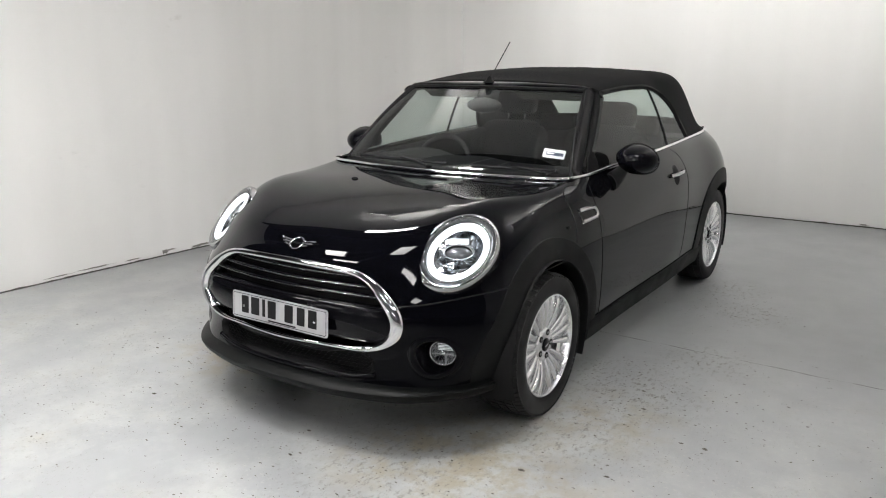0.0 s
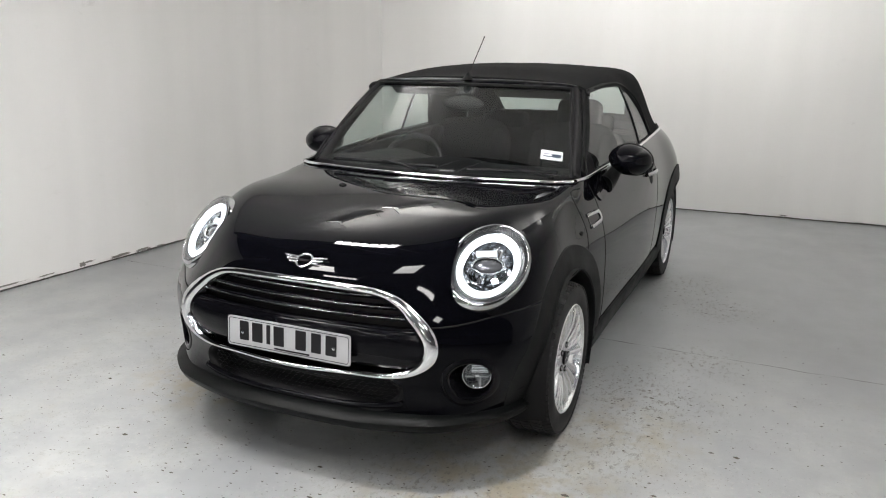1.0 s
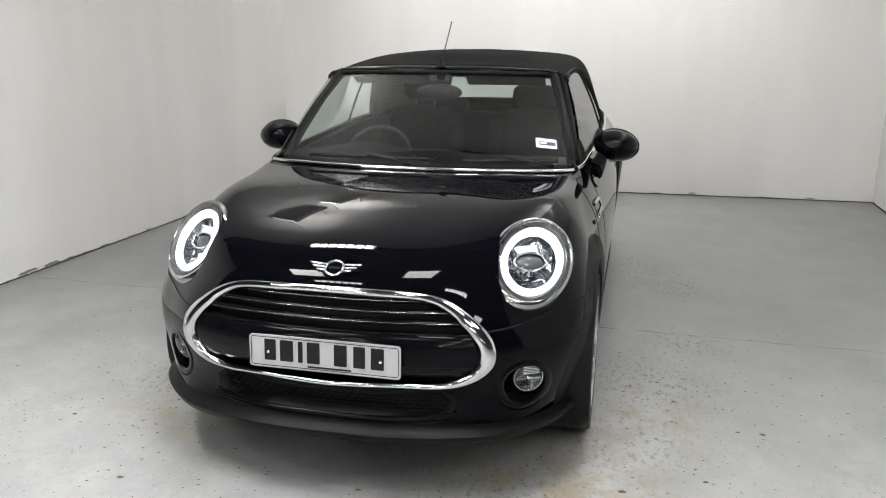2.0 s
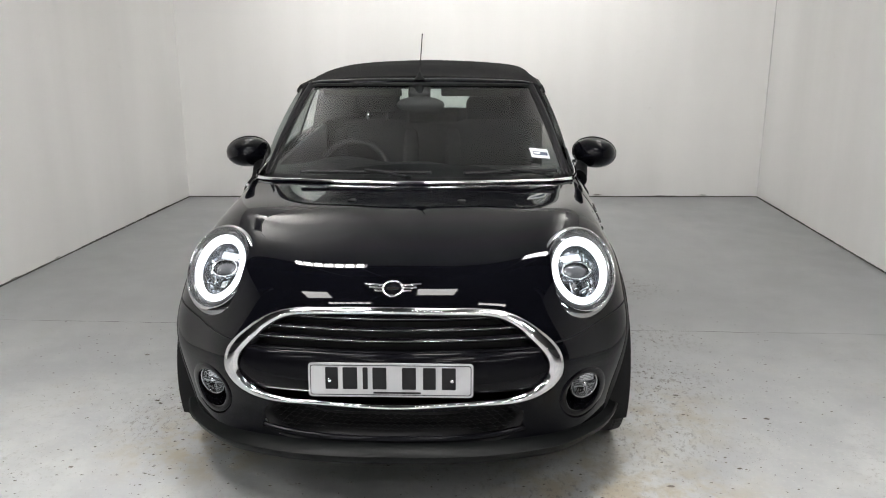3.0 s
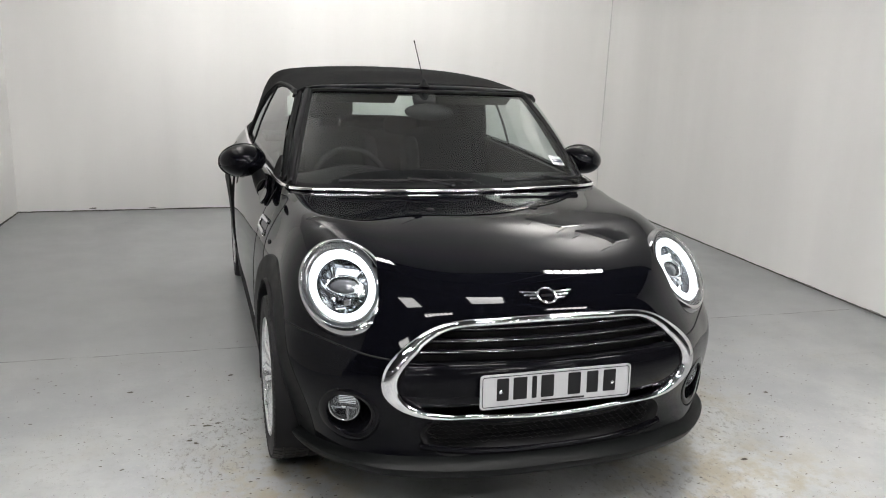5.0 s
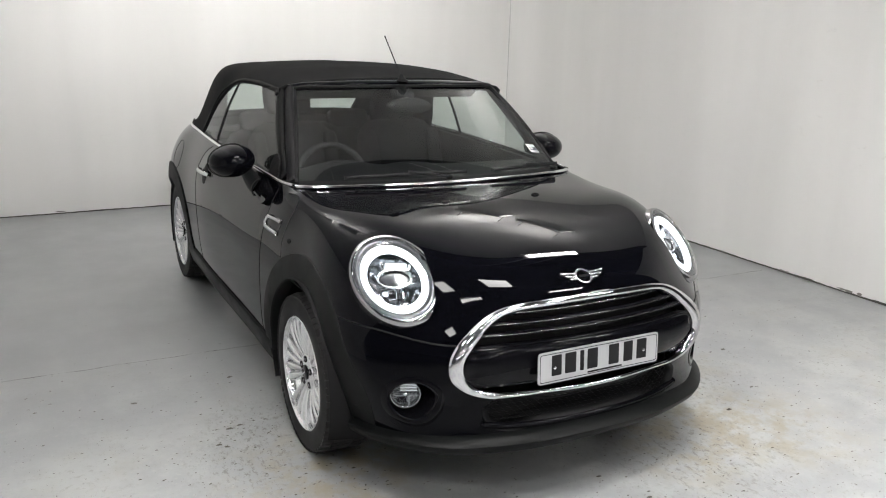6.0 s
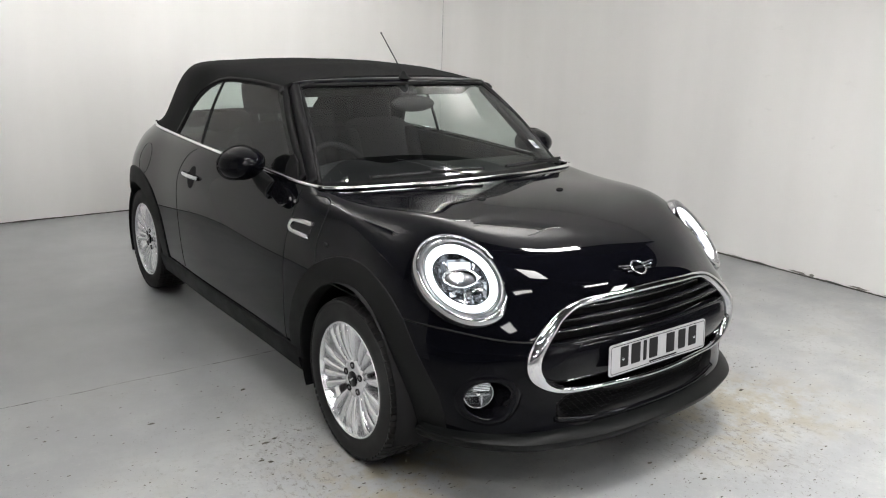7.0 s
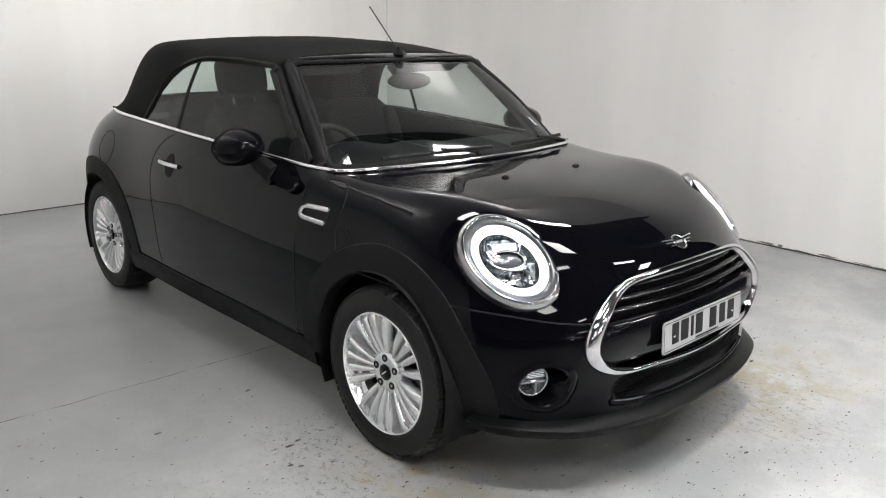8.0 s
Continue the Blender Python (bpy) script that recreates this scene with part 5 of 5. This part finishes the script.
def door_handle(s, door):
    p, n = on_side(1.585, 0.836, s)
    cup = []
    for k, h in ((1.0, 0.0012), (0.9, 0.0014), (0.02, 0.0016)):
        for t in np.linspace(0, 2 * math.pi, 28, False):
            q, m = on_side(1.585 + 0.045 * k * math.cos(t), 0.832 + 0.055 * k * math.sin(t), s)
            cup.append(q + m * h)
    part("handle_cup", (cup, grid_faces(3, 28, True)), DARK, door)
    pts = []
    for y, h in ((1.50, 0.004), (1.515, 0.020), (1.55, 0.032), (1.60, 0.034), (1.645, 0.026), (1.668, 0.008)):
        q, m = on_side(y, 0.838 + 0.03 * (y - 1.585), s)
        pts.append(q + m * h)
    line = curve(pts, 24)
    part("door_handle", sweep(line, circle(0.0105, 10, 0.0075), [(s, 0, 0.2)] * 24), SATIN, door, "chrome pull door handle")


def side_scuttle(s):
    """The chrome loop ahead of the door and its black field."""
    loop = [(0.353, 0.826), (0.41, 0.826), (0.465, 0.824), (0.505, 0.811), (0.508, 0.793), (0.47, 0.781), (0.41, 0.779), (0.356, 0.778)]
    pts, nrm = lay(curve(loop, 60), lambda y, z: on_side(y, z, s), 0.003)
    c = part("side_badge", sweep(pts, [(-0.0095, -0.002), (-0.0085, 0.004), (0.0085, 0.004), (0.0095, -0.002)], nrm), SATIN, car, "satin chrome loop ahead of the door")
    field, _ = lay(outline(loop, 48), lambda y, z: on_side(y, z, s), 0.0015)
    part("badge_field", (field, [tuple(range(48))]), GLOSS, c, smooth=False)


for s, key in ((1, "door_left"), (-1, "door_right")):
    door_mirror(s, PANELS[key])
    door_handle(s, PANELS[key])
    side_scuttle(s)
    p, n = on_side(0.225, 0.775, s)
    part("wing_plug", ball(0.006, 0.017, 0.010, Matrix.Translation(p), 8, 14), DARK, car)


# wipers
def wiper(a, b, pivot):
    arm = part("wiper", sweep(curve([pivot, tuple(Vector(pivot).lerp(Vector(a).lerp(Vector(b), 0.5), 0.6) + Vector((0, -0.01, 0.012))), tuple(Vector(a).lerp(Vector(b), 0.5) + Vector((0, -0.008, 0.012)))], 24), [(-0.009, -0.004), (-0.007, 0.006), (0.007, 0.006), (0.009, -0.004)]), INK, car, "black wiper parked at the foot of the windscreen")
    line = curve([a, tuple(Vector(a).lerp(Vector(b), 0.5) + Vector((0, -0.012, 0.002))), b], 40)
    part("wiper_blade", sweep(line, [(-0.009, -0.006), (-0.006, 0.007), (0.003, 0.009), (0.008, -0.006)]), INK, arm)
    part("wiper_cap", ball(0.018, 0.018, 0.012, pose(*pivot), 8, 14), TRIM, arm)


wiper((-0.50, 0.405, 0.982), (0.08, 0.368, 0.985), (-0.02, 0.350, 0.966))
wiper((0.22, 0.375, 0.982), (0.63, 0.440, 0.985), (0.60, 0.425, 0.966))

# tax and stock sticker on the glass
sx, sy = Vector((0.515, 0.556, 1.070)), Vector((0.603, 0.612, 1.055))
across_v = (sy - sx)
down_v = Vector((0.010, -0.045, -0.034)) * 1.05
quad = [sx, sy, sy + down_v, sx + down_v]
stick = part("window_sticker", (quad, [(0, 1, 2, 3)]), STICKER, car, "small white sticker with a dark printed bar inside the windscreen", False)
nn = across_v.cross(down_v).normalized()
nn = nn if nn.y < 0 else -nn
bar = [sx + across_v * u + down_v * w + nn * 0.0015 for u, w in ((0.12, 0.36), (0.92, 0.36), (0.92, 0.72), (0.12, 0.72))]
part("sticker_bar", (bar, [(0, 1, 2, 3)]), NAVY, stick, smooth=False)
dash = [sx + across_v * u + down_v * w + nn * 0.003 for u, w in ((0.15, 0.46), (0.50, 0.46), (0.50, 0.62), (0.15, 0.62))]
part("sticker_text_bar", (dash, [(0, 1, 2, 3)]), STICKER, stick, smooth=False)


# ---- wheels ----
def wheel_meshes():
    w = TYRE_R
    tyre = lathe([(-0.098, 0.222), (-0.105, 0.24), (-0.108, 0.262), (-0.100, 0.285), (-0.096, 0.300), (-0.075, 0.3065), (0.0, w), (0.075, 0.3065), (0.096, 0.300), (0.100, 0.287), (0.1035, 0.264), (0.103, 0.243), (0.098, 0.224), (0.090, 0.2185)], 120)
    # circumferential grooves and shoulder blocks stand proud of the carcass
    treads = []
    for i in range(72):
        a = 2 * math.pi * i / 72
        for x, wide, skew in ((0.084, 0.034, 0.10), (0.042, 0.034, -0.06), (0.0, 0.034, 0.06), (-0.042, 0.034, -0.06), (-0.084, 0.034, 0.10)):
            r = 0.3058 if abs(x) < 0.06 else 0.3022
            tilt = math.degrees(math.atan2(0.006, 0.02)) * (1 if x > 0 else -1) if abs(x) > 0.06 else 0
            treads.append(block(wide, 0.0218, 0.0095, pose(0, 0, 0, math.degrees(a)) @ pose(x, 0, r, 0, tilt, math.degrees(skew))))
    barrel = lathe([(0.092, 0.2235), (0.099, 0.2225), (0.1015, 0.2195), (0.100, 0.2155), (0.092, 0.212), (0.072, 0.209), (0.056, 0.196), (0.050, 0.188), (0.02, 0.186), (-0.08, 0.192), (-0.09, 0.21)], 96)
    return tyre, joined(*treads), barrel


def ridge(side, spread, r0=0.070, r1=0.2135):
    """One rounded bar of a double spoke, from the hub out to the rim along +z."""
    verts, rows, cols = [], 18, 11
    for i, r in enumerate(np.linspace(r0, r1, rows)):
        k = i / (rows - 1)
        mid = side * (0.0095 + (0.0195 + spread) * k ** 0.9)
        half = 0.0095 + (0.0110 - 0.4 * spread) * k
        face = 0.070 + 0.010 * math.sin(math.pi * min(1, k * 0.9)) + 0.016 * k - 0.012 * max(0, k - 0.9) * 10 * (0.5 + 0.5 * side * 0.6)
        for j in range(cols):
            u = -1 + 2 * j / (cols - 1)
            crown = 0.015 * math.sqrt(max(0.0, 1 - u * u)) if abs(u) < 0.999 else -0.030
            verts.append((face - 0.011 + crown, mid + half * u, r))
    faces = grid_faces(rows, cols) + [(i * cols, (i + 1) * cols, (i + 1) * cols + cols - 1, i * cols + cols - 1) for i in range(rows - 1)]
    return verts, faces


def spoke(spread):
    """A double spoke: two rounded bars with an open slot that closes in a web near the hub and at the rim."""
    webs = []
    for r0, r1, x in ((0.066, 0.102, 0.070), (0.203, 0.214, 0.076)):
        w = 0.0095 + (0.0195 + spread) * ((r0 + r1) / 2 - 0.07) / 0.1435
        webs.append(block(0.024, 2 * w, r1 - r0, pose(x - 0.010, 0, (r0 + r1) / 2)))
    return joined(ridge(-1, spread), ridge(1, spread), *webs)


TYRE, TREAD, BARREL = wheel_meshes()


def build_wheel():
    """A wheel whose outer face looks along +x."""
    hub = new("wheel")
    hub.parent = car
    hub["label"] = "silver multi-spoke alloy wheel with low-profile tyre"
    part("tyre", TYRE, RUBBER, hub)
    part("tyre_tread", TREAD, RUBBER, hub, smooth=False)
    sharp(part("rim", BARREL, ALLOY, hub))
    bars = [mesh_of("spoke", *spoke(wide), ALLOY) for wide in (-0.0025, 0.0035)]
    for i in range(10):
        ob = new("spoke", bars[i % 2])
        ob.parent = hub
        ob.matrix_local = pose(0, 0, 0, 36 * i + (3 if i % 2 else -3))
        sharp(ob, 50)
    part("hub", lathe([(0.03, 0.080), (0.064, 0.080), (0.0735, 0.073), (0.0775, 0.060), (0.078, 0.034)], 48, True), ALLOY, hub)
    part("centre_cap", lathe([(0.072, 0.029), (0.0815, 0.029), (0.0835, 0.026), (0.084, 0.001)], 32, True), GLOSS, hub)
    part("cap_bar", block(0.0015, 0.032, 0.005, pose(0.0845, 0, 0)), SATIN, hub, smooth=False)
    for i in range(5):
        a = 2 * math.pi * (i + 0.5) / 5
        # the hub is solid; a dark disc gives the shade of a bolt hole
        well = lathe([(0.0770, 0.0140), (0.0800, 0.0128), (0.0795, 0.0115), (0.0786, 0.0105), (0.0785, 0.001)], 18)
        m = pose(0, 0.053 * math.sin(a), 0.053 * math.cos(a))
        sharp(part("bolt_hole_shade", ([m @ Vector(v) for v in well[0]], well[1]), DARK, hub))
        nut = lathe([(0.076, 0.0065), (0.0795, 0.0065), (0.0805, 0.005), (0.0805, 0.001)], 6, True)
        part("wheel_bolt", ([m @ Vector(v) for v in nut[0]], nut[1]), STEEL, hub, smooth=False)
    part("brake_disc", lathe([(-0.012, 0.145), (0.008, 0.145), (0.008, 0.07), (0.02, 0.065), (0.02, 0.001)], 48), STEEL, hub)
    part("brake_caliper", block(0.06, 0.10, 0.16, pose(0.0, 0.12, 0.02, 10)), DARK, hub, smooth=False)
    part("dark_backing", lathe([(-0.04, 0.198), (-0.04, 0.01)], 32), DARK, hub)
    return hub


first = build_wheel()
first.matrix_local = pose(TRACK, 0, TYRE_R, 14)
for x, y, turn, spin in ((-TRACK, 0, 180, 40), (TRACK, WHEELBASE, 0, 5), (-TRACK, WHEELBASE, 180, 25)):
    copy_thing(first, pose(x, y, TYRE_R, 0, 0, turn) @ pose(0, 0, 0, spin))


# ---- inside the car ----
def cushion(w, d, h, m, r=0.05, bulge=0.02):
    """A padded block: rounded box with puffed faces."""
    v = []
    n = 11
    for i in range(n):
        for j in range(n * 2):
            a, b = math.pi * i / (n - 1), math.pi * j / n
            e = 0.42
            c = lambda t: math.copysign(abs(t) ** e, t)  # noqa: E731
            v.append(m @ Vector((w / 2 * c(math.sin(a)) * c(math.cos(b)), d / 2 * c(math.sin(a)) * c(math.sin(b)), h / 2 * c(math.cos(a)))))
    return v, grid_faces(n, n * 2, True)


def seat(x, rise=0.0):
    s = part("seat", cushion(0.50, 0.52, 0.18, pose(x, 1.38, 0.47, 8)), CLOTH, car, "dark cloth front seat with a tall headrest")
    part("backrest", cushion(0.50, 0.16, 0.62, pose(x, 1.693, 0.78, -20)), CLOTH, s)
    part("headrest", cushion(0.27, 0.11, 0.20, pose(x, 1.83, 1.175 + rise, -12)), CLOTH, s)
    for d in (-0.06, 0.06):
        part("headrest_post", sweep([(x + d, 1.795, 1.03), (x + d, 1.822, 1.12 + rise)], circle(0.006, 8)), CHROME, s)
    for d in (-0.21, 0.21):
        part("side_bolster", cushion(0.09, 0.18, 0.5, pose(x + d, 1.66, 0.78, -20)), CLOTH, s)


seat(0.36, -0.06)
seat(-0.31, 0.04)
rear = part("rear_seat", cushion(1.1, 0.45, 0.2, pose(0, 2.12, 0.5, 6)), CLOTH, car, "dark rear bench with two headrests")
part("rear_backrest", cushion(1.1, 0.14, 0.55, pose(0, 2.38, 0.72, -16)), CLOTH, rear)
for x in (-0.3, 0.3):
    part("rear_headrest", cushion(0.28, 0.09, 0.14, pose(x, 2.44, 1.01, -10)), CLOTH, rear)


def dashboard():
    xs = np.linspace(-0.70, 0.70, 57)
    rows = []
    for x in xs:
        front_y = float(np.interp(abs(x), [0, 0.3, 0.5, 0.62, 0.7], [0.42, 0.438, 0.47, 0.51, 0.55]))
        hood = 0.045 * math.exp(-(((x + 0.36) / 0.17) ** 2)) + 0.02 * math.exp(-((x / 0.12) ** 2))
        for y, z in ((front_y, 0.935), (front_y + 0.06, 0.940), (0.68, 0.945 + 0.3 * hood), (0.80, 0.950 + hood), (0.86, 0.940 + hood), (0.885, 0.915 + hood * 0.8), (0.88, 0.80), (0.84, 0.60)):
            rows.append((x, y, z))
    d = part("dashboard", (rows, grid_faces(57, 8)), DASH, car, "black dashboard behind the windscreen")
    return d


dashboard()
wheel_c = pose(-0.345, 0.955, 0.872, 66)
ring = [wheel_c @ Vector((0.182 * math.cos(t), 0.182 * math.sin(t), 0)) for t in np.linspace(0, 2 * math.pi, 56, False)]
steer = part("steering_wheel", sweep(ring, circle(0.015, 10), [tuple(wheel_c.to_3x3() @ Vector((0, 0, 1)))] * 56, True), DASH, car, "black leather steering wheel")
part("steering_hub", cushion(0.15, 0.12, 0.06, wheel_c), DASH, steer)
for a in (0, 180, 270):
    part("steering_spoke", block(0.12, 0.035, 0.014, wheel_c @ pose(0, 0, 0, 0, 0, a) @ pose(0.115, 0, -0.01)), DASH, steer, smooth=False)
part("steering_column", sweep([wheel_c @ Vector((0, 0, -0.02)), wheel_c @ Vector((0, 0, -0.2))], circle(0.045, 12)), DASH, steer)

inner = part("interior_mirror", ball(0.118, 0.026, 0.040, pose(0.008, 0.84, 1.240, -12, 0, -8), 14, 28), DASH, car, "black interior mirror hung from the header")
part("mirror_mount", sweep(curve([(0, 0.895, 1.325), (0, 0.87, 1.27), (0.008, 0.85, 1.245)], 10), circle(0.016, 10)), DASH, inner)
part("sensor_box", cushion(0.11, 0.08, 0.05, pose(0.0, 0.90, 1.295, 38)), DASH, inner)
for s in (1, -1):
    solid(part("door_card", ([(0.70 * s, 0.55, 0.945), (0.735 * s, 1.65, 0.975), (0.735 * s, 2.3, 0.99), (0.74 * s, 2.3, 0.35), (0.74 * s, 0.55, 0.35)], [(0, 1, 2, 3, 4)]), DASH, car, smooth=False), 0.02)
part("cabin_floor", block(1.45, 2.0, 0.04, pose(0, 1.45, 0.30)), DARK, car, smooth=False)
part("parcel_shelf", block(1.25, 0.32, 0.04, pose(0, 2.60, 0.93)), DARK, car, smooth=False)
part("firewall", block(1.38, 0.04, 0.6, pose(0, 0.60, 0.62)), DARK, car, smooth=False)
part("engine_bay_floor", block(1.0, 0.9, 0.04, pose(0, -0.1, 0.5)), DARK, car, smooth=False)
for s in (1, -1):
    bevelled(part("sun_visor", block(0.40, 0.020, 0.13, pose(0.30 * s, 1.035, 1.298, 62)), DASH, car, smooth=False), 0.008)
